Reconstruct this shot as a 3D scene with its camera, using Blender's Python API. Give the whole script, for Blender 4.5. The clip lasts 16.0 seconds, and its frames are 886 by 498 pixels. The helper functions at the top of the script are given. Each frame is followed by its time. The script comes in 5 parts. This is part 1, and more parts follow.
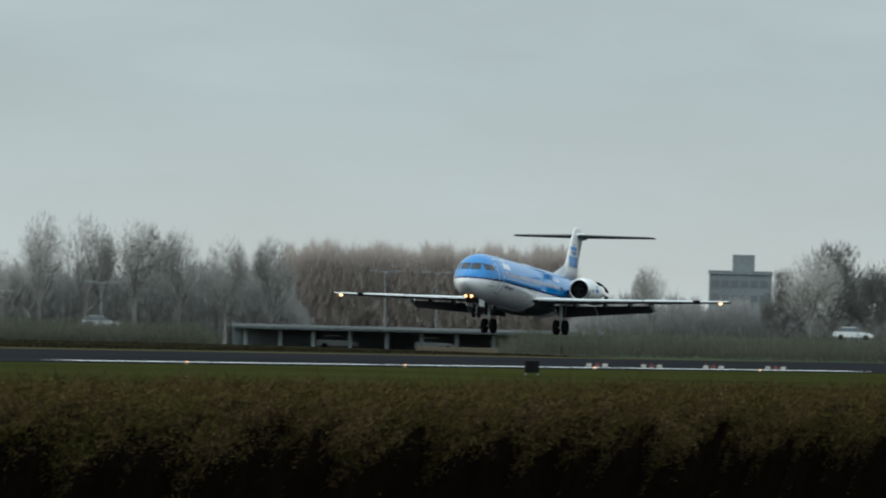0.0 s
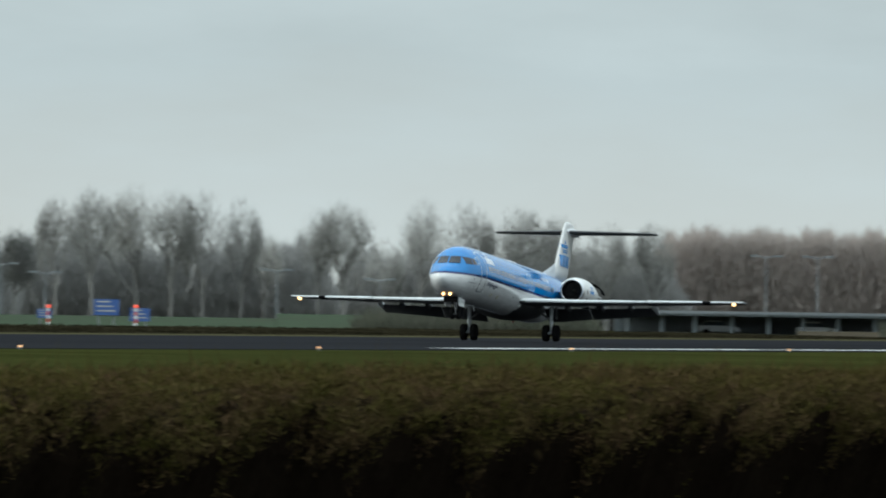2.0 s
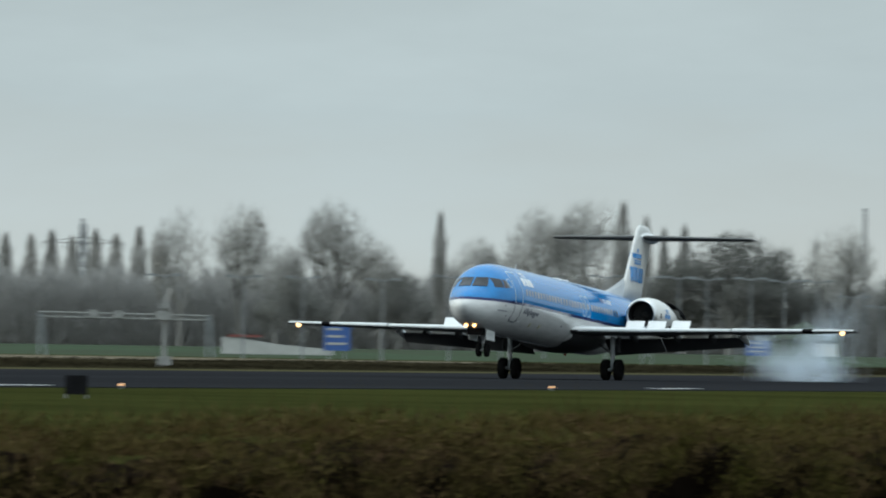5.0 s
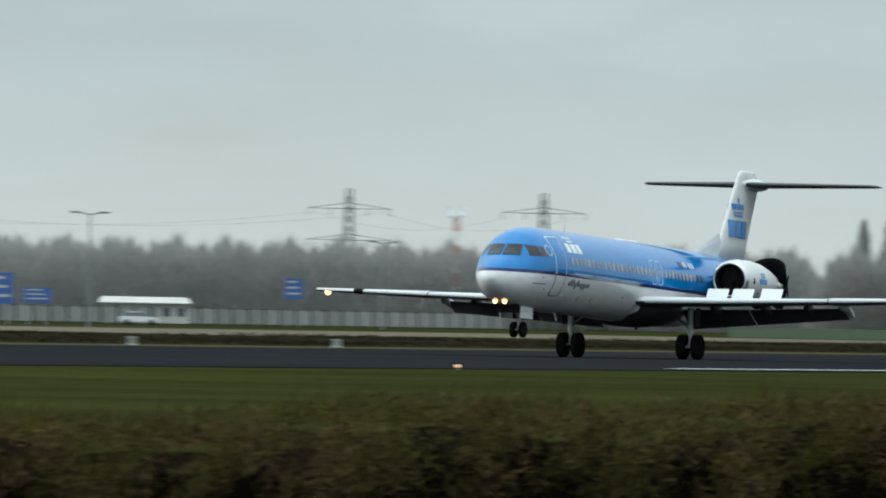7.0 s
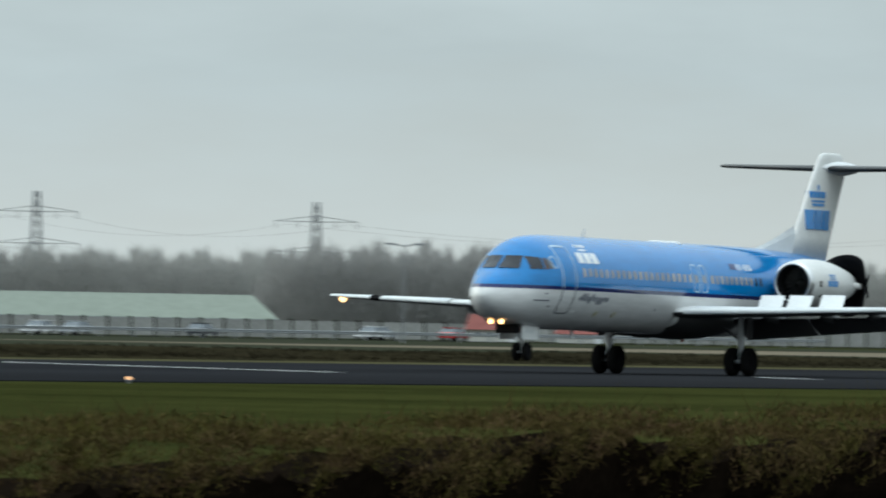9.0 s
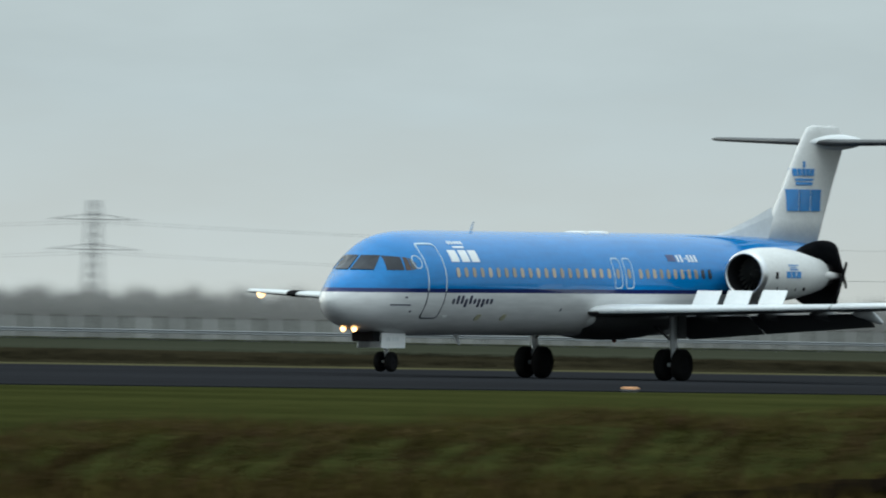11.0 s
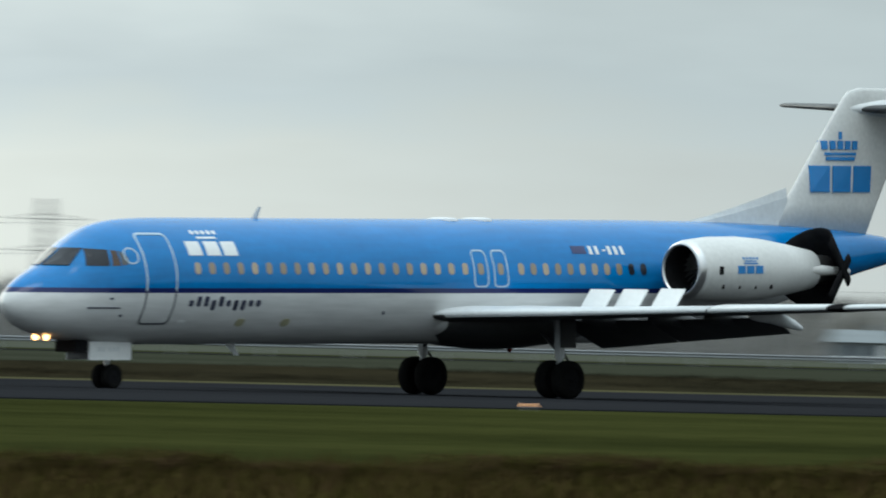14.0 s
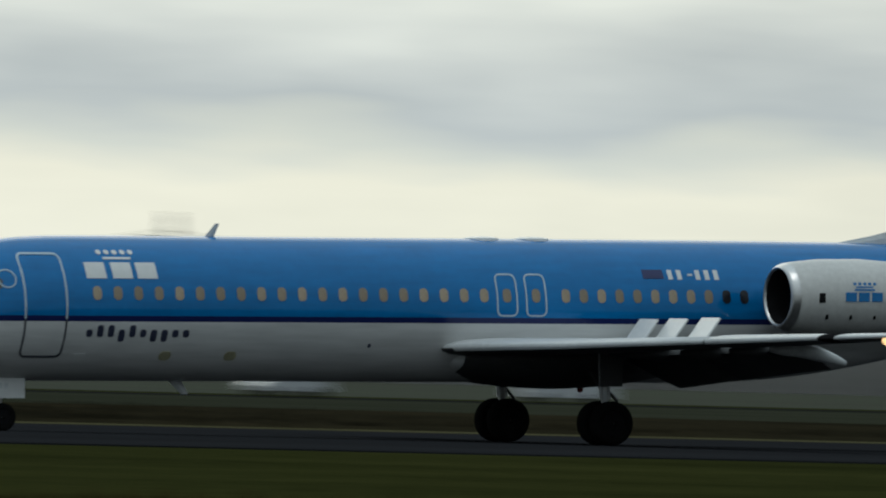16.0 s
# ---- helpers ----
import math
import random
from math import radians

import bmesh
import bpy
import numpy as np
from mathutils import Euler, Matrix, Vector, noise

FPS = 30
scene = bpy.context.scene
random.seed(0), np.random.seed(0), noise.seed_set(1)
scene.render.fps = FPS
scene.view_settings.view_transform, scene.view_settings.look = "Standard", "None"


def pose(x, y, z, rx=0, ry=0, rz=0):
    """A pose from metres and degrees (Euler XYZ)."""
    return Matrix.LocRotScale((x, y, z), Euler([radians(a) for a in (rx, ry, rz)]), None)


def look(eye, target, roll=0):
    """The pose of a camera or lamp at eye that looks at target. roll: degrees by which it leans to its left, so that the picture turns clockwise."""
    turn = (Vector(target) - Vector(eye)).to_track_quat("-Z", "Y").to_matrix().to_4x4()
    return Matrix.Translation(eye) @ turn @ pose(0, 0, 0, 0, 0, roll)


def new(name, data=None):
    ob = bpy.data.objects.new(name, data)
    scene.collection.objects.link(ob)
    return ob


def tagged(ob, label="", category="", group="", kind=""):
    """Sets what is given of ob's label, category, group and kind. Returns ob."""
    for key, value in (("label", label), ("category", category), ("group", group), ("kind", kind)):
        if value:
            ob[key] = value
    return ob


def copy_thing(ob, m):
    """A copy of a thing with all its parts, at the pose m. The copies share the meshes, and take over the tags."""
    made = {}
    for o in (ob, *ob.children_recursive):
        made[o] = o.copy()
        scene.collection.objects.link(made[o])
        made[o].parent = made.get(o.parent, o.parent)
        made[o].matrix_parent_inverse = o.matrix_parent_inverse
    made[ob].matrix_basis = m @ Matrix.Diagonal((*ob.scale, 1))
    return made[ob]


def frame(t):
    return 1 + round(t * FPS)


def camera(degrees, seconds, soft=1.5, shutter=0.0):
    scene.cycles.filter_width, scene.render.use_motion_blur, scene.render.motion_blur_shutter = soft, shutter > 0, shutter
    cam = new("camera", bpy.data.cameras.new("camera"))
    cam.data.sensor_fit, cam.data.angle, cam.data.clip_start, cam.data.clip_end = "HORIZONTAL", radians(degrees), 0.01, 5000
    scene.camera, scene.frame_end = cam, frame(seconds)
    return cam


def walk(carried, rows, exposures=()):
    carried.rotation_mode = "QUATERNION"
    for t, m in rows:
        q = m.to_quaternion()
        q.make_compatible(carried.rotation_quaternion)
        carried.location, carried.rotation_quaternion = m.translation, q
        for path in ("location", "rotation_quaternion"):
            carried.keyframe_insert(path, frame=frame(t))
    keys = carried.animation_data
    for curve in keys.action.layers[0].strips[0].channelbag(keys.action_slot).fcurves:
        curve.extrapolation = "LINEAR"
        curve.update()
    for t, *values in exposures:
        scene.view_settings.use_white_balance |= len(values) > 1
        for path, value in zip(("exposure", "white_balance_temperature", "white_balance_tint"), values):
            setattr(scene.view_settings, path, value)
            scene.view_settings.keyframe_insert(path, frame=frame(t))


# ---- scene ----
cam = camera(3.4567, 16.0, soft=1.9, shutter=0.5)
EYE = 1.614
cam.data.dof.use_dof, cam.data.dof.focus_distance, cam.data.dof.aperture_fstop = True, 500.0, 45.0
RUNWAY_Y = 187.34
AXLE = 17.9
CAMERA_ROWS = [  # seconds, x, y, bearing, pitch, roll
    (0, 8.37, 1.56, 79.1187, 0.3407, 1.398),
    (0.5, 7.31, 1.41, 78.8571, 0.2974, 1.232),
    (1, 6.60, 1.32, 78.5436, 0.3239, 1.058),
    (1.5, 6.47, 1.34, 78.1509, 0.2781, 0.920),
    (2, 6.84, 1.47, 77.6424, 0.2582, 0.868),
    (2.5, 7.60, 1.69, 77.0882, 0.2792, 0.969),
    (3, 7.86, 1.82, 76.6493, 0.3240, 0.888),
    (3.5, 7.82, 1.89, 76.4465, 0.3382, 0.617),
    (4, 7.45, 1.87, 75.9424, 0.3300, 0.687),
    (4.5, 6.86, 1.80, 75.1321, 0.3803, 0.740),
    (5, 6.22, 1.71, 74.2193, 0.3730, 0.921),
    (5.2, 5.73, 1.60, 73.9375, 0.3571, 0.900),
    (7.3, -3.02, -1.04, 70.3494, 0.2590, 1.100),
    (7.5, -5.81, -2.04, 70.0230, 0.2620, 1.100),
    (8, -18.23, -6.77, 69.2768, 0.2720, 1.100),
    (8.5, -27.64, -10.86, 67.8443, 0.2540, 1.120),
    (9, -33.86, -14.13, 66.4792, 0.3006, 1.100),
    (9.2, -36.87, -15.77, 66.1952, 0.3104, 1.100),
    (11.3, -87.59, -44.23, 59.4003, 0.2813, 1.200),
    (11.5, -92.21, -47.56, 58.5648, 0.2640, 1.250),
    (12, -101.45, -55.32, 56.1717, 0.2605, 1.300),
    (12.5, -105.69, -60.93, 54.1844, 0.2798, 1.350),
    (13, -109.50, -67.21, 51.7992, 0.3133, 1.400),
    (13.5, -116.28, -77.43, 48.2824, 0.3272, 1.450),
    (14, -119.30, -86.34, 45.2048, 0.3382, 1.500),
    (14.5, -118.07, -92.76, 41.1641, 0.3178, 1.500),
    (15, -111.60, -94.08, 37.2748, 0.4045, 1.500),
    (15.5, -109.43, -102.19, 32.4014, 0.4258, 1.500),
    (16, -106.51, -112.06, 27.2569, 0.4798, 1.500),
]
PLANE_ROWS = [  # seconds, metres along the runway, height, nose-up angle, crab
    (0, 987.46, 1.87, 3.11, -3.03),
    (0.5, 954.53, 0.99, 3.41, -2.69),
    (1, 921.73, 0.50, 3.76, -2.25),
    (1.5, 889.06, 0.38, 4.04, -1.79),
    (2, 856.56, 0.08, 4.05, -1.27),
    (2.5, 824.25, 0.00, 3.99, -1.16),
    (3, 792.13, 0.00, 3.73, -0.55),
    (3.5, 760.24, 0.00, 3.57, -0.35),
    (4, 728.59, 0.00, 3.56, -0.02),
    (4.5, 697.23, 0.00, 3.50, 0.17),
    (5, 666.20, 0.00, 3.12, 0.26),
    (5.2, 653.89, 0.00, 2.98, 0.33),
    (7.3, 528.36, 0.00, 1.75, -0.05),
    (7.5, 516.77, 0.00, 1.60, -0.33),
    (8, 488.11, 0.00, 1.75, 0.21),
    (8.5, 459.85, 0.00, 1.05, 0.43),
    (9, 432.00, 0.00, 0.60, 0.53),
    (9.2, 420.97, 0.00, 0.45, 0.50),
    (11.3, 297.18, 0.00, -0.60, -0.00),
    (11.5, 285.22, 0.00, -0.65, 0.00),
    (12, 255.50, 0.00, -0.80, 0.02),
    (12.5, 226.10, 0.00, -0.80, 0.01),
    (13, 197.09, 0.00, -1.00, -0.02),
    (13.5, 168.51, 0.00, -1.15, 0.00),
    (14, 140.38, 0.00, -1.15, -0.00),
    (14.5, 112.73, 0.00, -1.15, 0.01),
    (15, 85.58, 0.00, -1.15, -0.01),
    (15.5, 58.93, 0.00, -1.15, -0.00),
    (16, 32.81, 0.00, -1.15, -0.00),
]
walk(cam, [(t, Matrix.Translation((x, y, EYE)) @ pose(0, 0, 0, 90 + p, 0, -b) @ pose(0, 0, 0, 0, 0, r))
           for t, x, y, b, p, r in CAMERA_ROWS],
     exposures=[(0, -0.32), (1.5, -0.17), (3.0, -0.05), (4.0, -0.10), (4.7, -0.21), (5.2, -0.21), (8.0, -0.12), (9.0, -0.15), (11.5, -0.21), (12.5, -0.10), (13.5, -0.14), (14.0, -0.26), (14.5, -0.60), (15.0, -0.92), (15.5, -1.20), (16.0, -1.42)])

# ---- light ----
world = bpy.data.worlds.new("overcast_sky")
scene.world = world
world.use_nodes = True


def sky():
    nt = world.node_tree
    nt.nodes.clear()
    N, L = nt.nodes.new, nt.links.new
    out, bg = N("ShaderNodeOutputWorld"), N("ShaderNodeBackground")
    geo = N("ShaderNodeTexCoord")
    sep = N("ShaderNodeSeparateXYZ")
    L(geo.outputs["Generated"], sep.inputs[0])
    # elevation, bent a little by soft noise
    sc = N("ShaderNodeVectorMath")
    sc.operation = "MULTIPLY"
    sc.inputs[1].default_value = (34, 34, 120)
    L(geo.outputs["Generated"], sc.inputs[0])
    ns = N("ShaderNodeTexNoise")
    ns.inputs["Scale"].default_value, ns.inputs["Detail"].default_value, ns.inputs["Roughness"].default_value = 1.0, 5, 0.55
    L(sc.outputs[0], ns.inputs[0])
    bend = N("ShaderNodeMapRange")
    for k, v in enumerate((0.25, 0.75, -0.0035, 0.0035)):
        bend.inputs[k + 1].default_value = v
    L(ns.outputs["Fac"], bend.inputs[0])
    el = N("ShaderNodeMath")
    L(sep.outputs["Z"], el.inputs[0])
    L(bend.outputs[0], el.inputs[1])

    def ramp(stops, top):
        m, r = N("ShaderNodeMapRange"), N("ShaderNodeValToRGB")
        m.inputs[1].default_value, m.inputs[2].default_value = 0.0, top
        L(el.outputs[0], m.inputs[0])
        L(m.outputs[0], r.inputs[0])
        while len(r.color_ramp.elements) < len(stops):
            r.color_ramp.elements.new(0.5)
        for e, (p, c) in zip(r.color_ramp.elements, stops):
            e.position, e.color = p, (*c, 1)
        return r
    # an even blue-grey cloud sheet, and towards y a brighter, layered edge of it
    even = ramp([(0, (0.62, 0.68, 0.66)), (0.35, (0.58, 0.66, 0.665)), (1, (0.495, 0.60, 0.635))], 0.017)
    edge = ramp([(0, (2.06, 2.12, 1.83)), (0.46, (2.25, 2.26, 1.90)), (0.56, (1.70, 1.82, 1.67)), (0.66, (1.27, 1.42, 1.45)), (0.80, (1.50, 1.63, 1.60)), (1, (1.96, 2.07, 1.91))], 0.0265)
    side = N("ShaderNodeMapRange")
    side.interpolation_type = "SMOOTHSTEP"
    side.inputs[1].default_value, side.inputs[2].default_value = 0.66, 0.91
    L(sep.outputs["Y"], side.inputs[0])
    both = N("ShaderNodeMix")
    both.data_type = "RGBA"
    L(side.outputs[0], both.inputs[0])
    L(even.outputs[0], both.inputs[6])
    L(edge.outputs[0], both.inputs[7])
    mr = N("ShaderNodeMapRange")
    for k, v in enumerate((0.3, 0.7, 0.93, 1.07)):
        mr.inputs[k + 1].default_value = v
    L(ns.outputs["Fac"], mr.inputs[0])
    # an overcast sky is brightest overhead
    zen = N("ShaderNodeMapRange")
    for k, v in enumerate((0.03, 1.0, 1.0, 3.5)):
        zen.inputs[k + 1].default_value = v
    L(sep.outputs["Z"], zen.inputs[0])
    zm = N("ShaderNodeMath")
    zm.operation = "MULTIPLY"
    L(mr.outputs[0], zm.inputs[0])
    L(zen.outputs[0], zm.inputs[1])
    mul = N("ShaderNodeMix")
    mul.data_type, mul.blend_type = "RGBA", "MULTIPLY"
    mul.inputs[0].default_value = 1
    L(both.outputs[2], mul.inputs[6])
    L(zm.outputs[0], mul.inputs[7])
    air = N("ShaderNodeTexSky")
    air.sky_type, air.sun_disc = "NISHITA", False
    air.sun_elevation, air.sun_rotation = radians(35), radians(200)
    mix = N("ShaderNodeMix")
    mix.data_type, mix.blend_type = "RGBA", "ADD"
    mix.inputs[0].default_value = 0.012
    L(mul.outputs[2], mix.inputs[6])
    L(air.outputs[0], mix.inputs[7])
    L(mix.outputs[2], bg.inputs[0])
    bg.inputs[1].default_value = 1.0
    L(bg.outputs[0], out.inputs[0])


sky()
sun = new("sun", bpy.data.lights.new("sun", "SUN"))
sun.data.energy, sun.data.angle, sun.data.color = 0.6, radians(25), (1, 0.97, 0.92)
sun.matrix_world = look((0, 0, 100), (30, 25, 10))


# ---- materials ----
def mat(name, color, rough=0.6, metal=0.0, vary=0.12, scale=3.0, bump=0.0, coat=0.0, second=None, fine=8.0, emit=0.0,
        random_amt=0.0, stretch=(1, 1, 1), thin=False):
    """Two scales of noise over a base colour, with grain and fine relief."""
    m = bpy.data.materials.new(name)
    m.use_nodes = True
    nt = m.node_tree
    N, L = nt.nodes.new, nt.links.new
    b = nt.nodes["Principled BSDF"]
    tc = N("ShaderNodeTexCoord")
    mp = N("ShaderNodeMapping")
    mp.inputs["Scale"].default_value = stretch
    L(tc.outputs["Object"], mp.inputs[0])
    n1, n2 = N("ShaderNodeTexNoise"), N("ShaderNodeTexNoise")
    n1.inputs["Scale"].default_value, n2.inputs["Scale"].default_value = scale, scale * fine
    n1.inputs["Detail"].default_value = n2.inputs["Detail"].default_value = 4
    L(mp.outputs[0], n1.inputs[0])
    L(mp.outputs[0], n2.inputs[0])
    add = N("ShaderNodeMath")
    add.operation = "ADD"
    L(n1.outputs["Fac"], add.inputs[0])
    L(n2.outputs["Fac"], add.inputs[1])
    r = N("ShaderNodeMapRange")
    for k, v in enumerate((0.7, 1.3, 0.0, 1.0)):
        r.inputs[k + 1].default_value = v
    L(add.outputs[0], r.inputs[0])
    mix = N("ShaderNodeMix")
    mix.data_type = "RGBA"
    c = color
    lo = tuple(v * (1 - vary) for v in c) if second is None else second
    mix.inputs[6].default_value, mix.inputs[7].default_value = (*lo, 1), (*(min(1, v * (1 + vary)) for v in c), 1)
    L(r.outputs[0], mix.inputs[0])
    last = mix.outputs[2]
    if random_amt:
        oi = N("ShaderNodeObjectInfo")
        rr = N("ShaderNodeMapRange")
        rr.inputs[3].default_value, rr.inputs[4].default_value = 1 - random_amt, 1 + random_amt
        L(oi.outputs["Random"], rr.inputs[0])
        mm = N("ShaderNodeMix")
        mm.data_type, mm.blend_type = "RGBA", "MULTIPLY"
        mm.inputs[0].default_value = 1
        L(last, mm.inputs[6])
        L(rr.outputs[0], mm.inputs[7])
        last = mm.outputs[2]
    L(last, b.inputs["Base Color"])
    b.inputs["Roughness"].default_value, b.inputs["Metallic"].default_value = rough, metal
    if rough >= 0.8:
        b.inputs["Specular IOR Level"].default_value = 0.0
    b.inputs["Coat Weight"].default_value, b.inputs["Coat Roughness"].default_value = coat, 0.08
    if bump:
        bp = N("ShaderNodeBump")
        bp.inputs["Strength"].default_value, bp.inputs["Distance"].default_value = 1.0, bump
        L(add.outputs[0], bp.inputs["Height"])
        L(bp.outputs[0], b.inputs["Normal"])
    if thin:
        # twigs let light through between them
        tl, both = N("ShaderNodeBsdfTranslucent"), N("ShaderNodeMixShader")
        L(last, tl.inputs[0])
        L(b.outputs[0], both.inputs[1])
        L(tl.outputs[0], both.inputs[2])
        L(both.outputs[0], nt.nodes["Material Output"].inputs[0])
    if emit:
        b.inputs["Emission Color"].default_value, b.inputs["Emission Strength"].default_value = (*color, 1), emit
    return m


LIVERY_BLUE = (0.001, 0.168, 0.455)
paint_white = mat("white_paint", (0.66, 0.67, 0.67), 0.3, vary=0.05, scale=0.8, coat=0.3)
paint_grey = mat("grey_paint", (0.55, 0.57, 0.58), 0.4, vary=0.08, scale=1.2)
paint_blue = mat("blue_paint", LIVERY_BLUE, 0.25, vary=0.05, scale=0.7, coat=0.1)
paint_navy = mat("navy_paint", (0.012, 0.02, 0.10), 0.35, vary=0.1)
text_dark = mat("dark_lettering", (0.03, 0.035, 0.07), 0.4, vary=0.1)
# Near-black grey: the shade under wings and belly is put into this colour.
shade_grey = mat("wing_grey", (0.045, 0.046, 0.048), 0.55, vary=0.15, scale=0.9)
metal_bare = mat("bare_metal", (0.62, 0.62, 0.62), 0.28, 0.9, vary=0.08)
metal_dark = mat("dark_metal", (0.10, 0.10, 0.10), 0.45, 0.7, vary=0.2)
rubber = mat("tyre_rubber", (0.010, 0.010, 0.010), 0.85, vary=0.25, scale=4)
dark_inside = mat("dark_inside", (0.012, 0.012, 0.013), 0.8, vary=0.3)
glass_dark = mat("cockpit_glass", (0.02, 0.022, 0.028), 0.08, vary=0.2)
glass_brown = mat("side_cockpit_glass", (0.075, 0.048, 0.035), 0.1, vary=0.3)
glass_rear = mat("rear_cockpit_glass", (0.09, 0.095, 0.10), 0.12, vary=0.3)
glass_cabin = mat("cabin_window", (0.34, 0.27, 0.19), 0.3, vary=0.2, random_amt=0.3)
for pane in (glass_dark, glass_brown, glass_rear):
    pane.node_tree.nodes["Principled BSDF"].inputs["Specular IOR Level"].default_value = 0.25
lamp_warm = mat("lit_landing_lamp", (1.0, 0.54, 0.20), 0.3, emit=6.0)
lamp_tip = mat("lit_wingtip_lamp", (1.0, 0.62, 0.28), 0.3, emit=3.2)
lamp_red = mat("red_beacon_glass", (0.22, 0.012, 0.008), 0.2)
paint_nacelle = mat("weathered_white_paint", (0.58, 0.58, 0.565), 0.42, vary=0.09, scale=1.1, coat=0.1)
lamp_runway = mat("lit_runway_lamp", (1.0, 0.50, 0.22), 0.3, emit=0.9)


def fuselage_material():
    """Sky-blue over a navy line over pale grey, split by height; a faint grime below."""
    m = mat("fuselage_paint", LIVERY_BLUE, 0.09, vary=0.06, scale=0.6)
    m.node_tree.nodes["Principled BSDF"].inputs["Specular IOR Level"].default_value = 0.30
    nt = m.node_tree
    N, L = nt.nodes.new, nt.links.new
    b = nt.nodes["Principled BSDF"]
    src = b.inputs["Base Color"].links[0].from_socket
    tc, sep = N("ShaderNodeTexCoord"), N("ShaderNodeSeparateXYZ")
    L(tc.outputs["Object"], sep.inputs[0])
    prev = src
    for limit, colour in ((2.90, (0.012, 0.02, 0.10)), (2.77, (0.66, 0.665, 0.665))):
        cmp_ = N("ShaderNodeMath")
        cmp_.operation = "LESS_THAN"
        cmp_.inputs[1].default_value = limit
        L(sep.outputs["Z"], cmp_.inputs[0])
        mx = N("ShaderNodeMix")
        mx.data_type = "RGBA"
        L(cmp_.outputs[0], mx.inputs[0])
        L(prev, mx.inputs[6])
        mx.inputs[7].default_value = (*colour, 1)
        prev = mx.outputs[2]
    # streaks of grime
    mp, ns = N("ShaderNodeMapping"), N("ShaderNodeTexNoise")
    mp.inputs["Scale"].default_value = (0.5, 2, 5)
    ns.inputs["Scale"].default_value, ns.inputs["Detail"].default_value = 1.4, 6
    L(tc.outputs["Object"], mp.inputs[0])
    L(mp.outputs[0], ns.inputs[0])
    mr = N("ShaderNodeMapRange")
    for k, v in enumerate((0.35, 0.75, 1.0, 0.82)):
        mr.inputs[k + 1].default_value = v
    L(ns.outputs["Fac"], mr.inputs[0])
    mu = N("ShaderNodeMix")
    mu.data_type, mu.blend_type = "RGBA", "MULTIPLY"
    mu.inputs[0].default_value = 1
    L(prev, mu.inputs[6])
    L(mr.outputs[0], mu.inputs[7])
    L(mu.outputs[2], b.inputs["Base Color"])
    return m


fuselage_paint = fuselage_material()
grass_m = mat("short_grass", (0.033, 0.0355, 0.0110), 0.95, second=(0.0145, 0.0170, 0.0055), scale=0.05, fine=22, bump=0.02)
# Grass of the far fields, greyed and paled to put haze into it.
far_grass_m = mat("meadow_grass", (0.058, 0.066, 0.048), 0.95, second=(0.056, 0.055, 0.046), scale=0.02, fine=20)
asphalt_m = mat("runway_asphalt", (0.020, 0.021, 0.0235), 0.9, second=(0.013, 0.0135, 0.015), scale=0.05, fine=60, bump=0.004, stretch=(0.1, 1, 1))
marking_m = mat("worn_white_marking", (0.70, 0.70, 0.68), 0.7, vary=0.2, scale=0.3)
brush_m = mat("roadside_brush", (0.10, 0.096, 0.078), 0.95, thin=True, second=(0.072, 0.080, 0.058), scale=0.08, fine=12)
bank_m = mat("rough_bank", (0.040, 0.059, 0.038), 0.95, second=(0.044, 0.050, 0.036), scale=0.05, fine=14)
straw_m = mat("dry_grass", (0.060, 0.056, 0.030), 0.95, vary=0.35, scale=0.2)
# Near-black filler colour that stands for the shade between the hedge leaves.
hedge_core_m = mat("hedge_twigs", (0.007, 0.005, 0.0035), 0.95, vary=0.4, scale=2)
# Far trees and scrub: distance haze is mixed in as paler, greyer colour.
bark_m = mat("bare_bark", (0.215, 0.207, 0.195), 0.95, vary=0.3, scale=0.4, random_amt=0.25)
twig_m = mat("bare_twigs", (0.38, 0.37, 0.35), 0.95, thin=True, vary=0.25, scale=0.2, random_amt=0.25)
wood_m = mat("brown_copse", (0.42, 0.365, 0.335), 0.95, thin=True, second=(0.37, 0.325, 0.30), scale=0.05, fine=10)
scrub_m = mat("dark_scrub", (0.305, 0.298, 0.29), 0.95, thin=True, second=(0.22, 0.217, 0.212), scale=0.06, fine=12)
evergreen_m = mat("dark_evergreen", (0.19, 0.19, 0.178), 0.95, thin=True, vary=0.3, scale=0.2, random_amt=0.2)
steel_m = mat("galvanised_steel", (0.24, 0.255, 0.265), 0.5, 0.5, vary=0.15)
concrete_m = mat("pale_concrete", (0.42, 0.42, 0.40), 0.85, vary=0.15, scale=0.1)
pylon_m = mat("weathered_steel", (0.20, 0.21, 0.22), 0.6, 0.3, vary=0.15)
sign_blue_m = mat("sign_blue", (0.04, 0.10, 0.30), 0.5, vary=0.1)


# ---- builders ----
def obj(name, bm, material, parent=None, label="", smooth=False):
    me = bpy.data.meshes.new(name)
    bm.to_mesh(me)
    bm.free()
    for mm in (material if isinstance(material, (list, tuple)) else [material]):
        me.materials.append(mm)
    if smooth:
        me.polygons.foreach_set("use_smooth", [True] * len(me.polygons))
    ob = new(name, me)
    if parent is not None:
        ob.parent = parent
    if label:
        ob["label"] = label
    return ob


part = obj


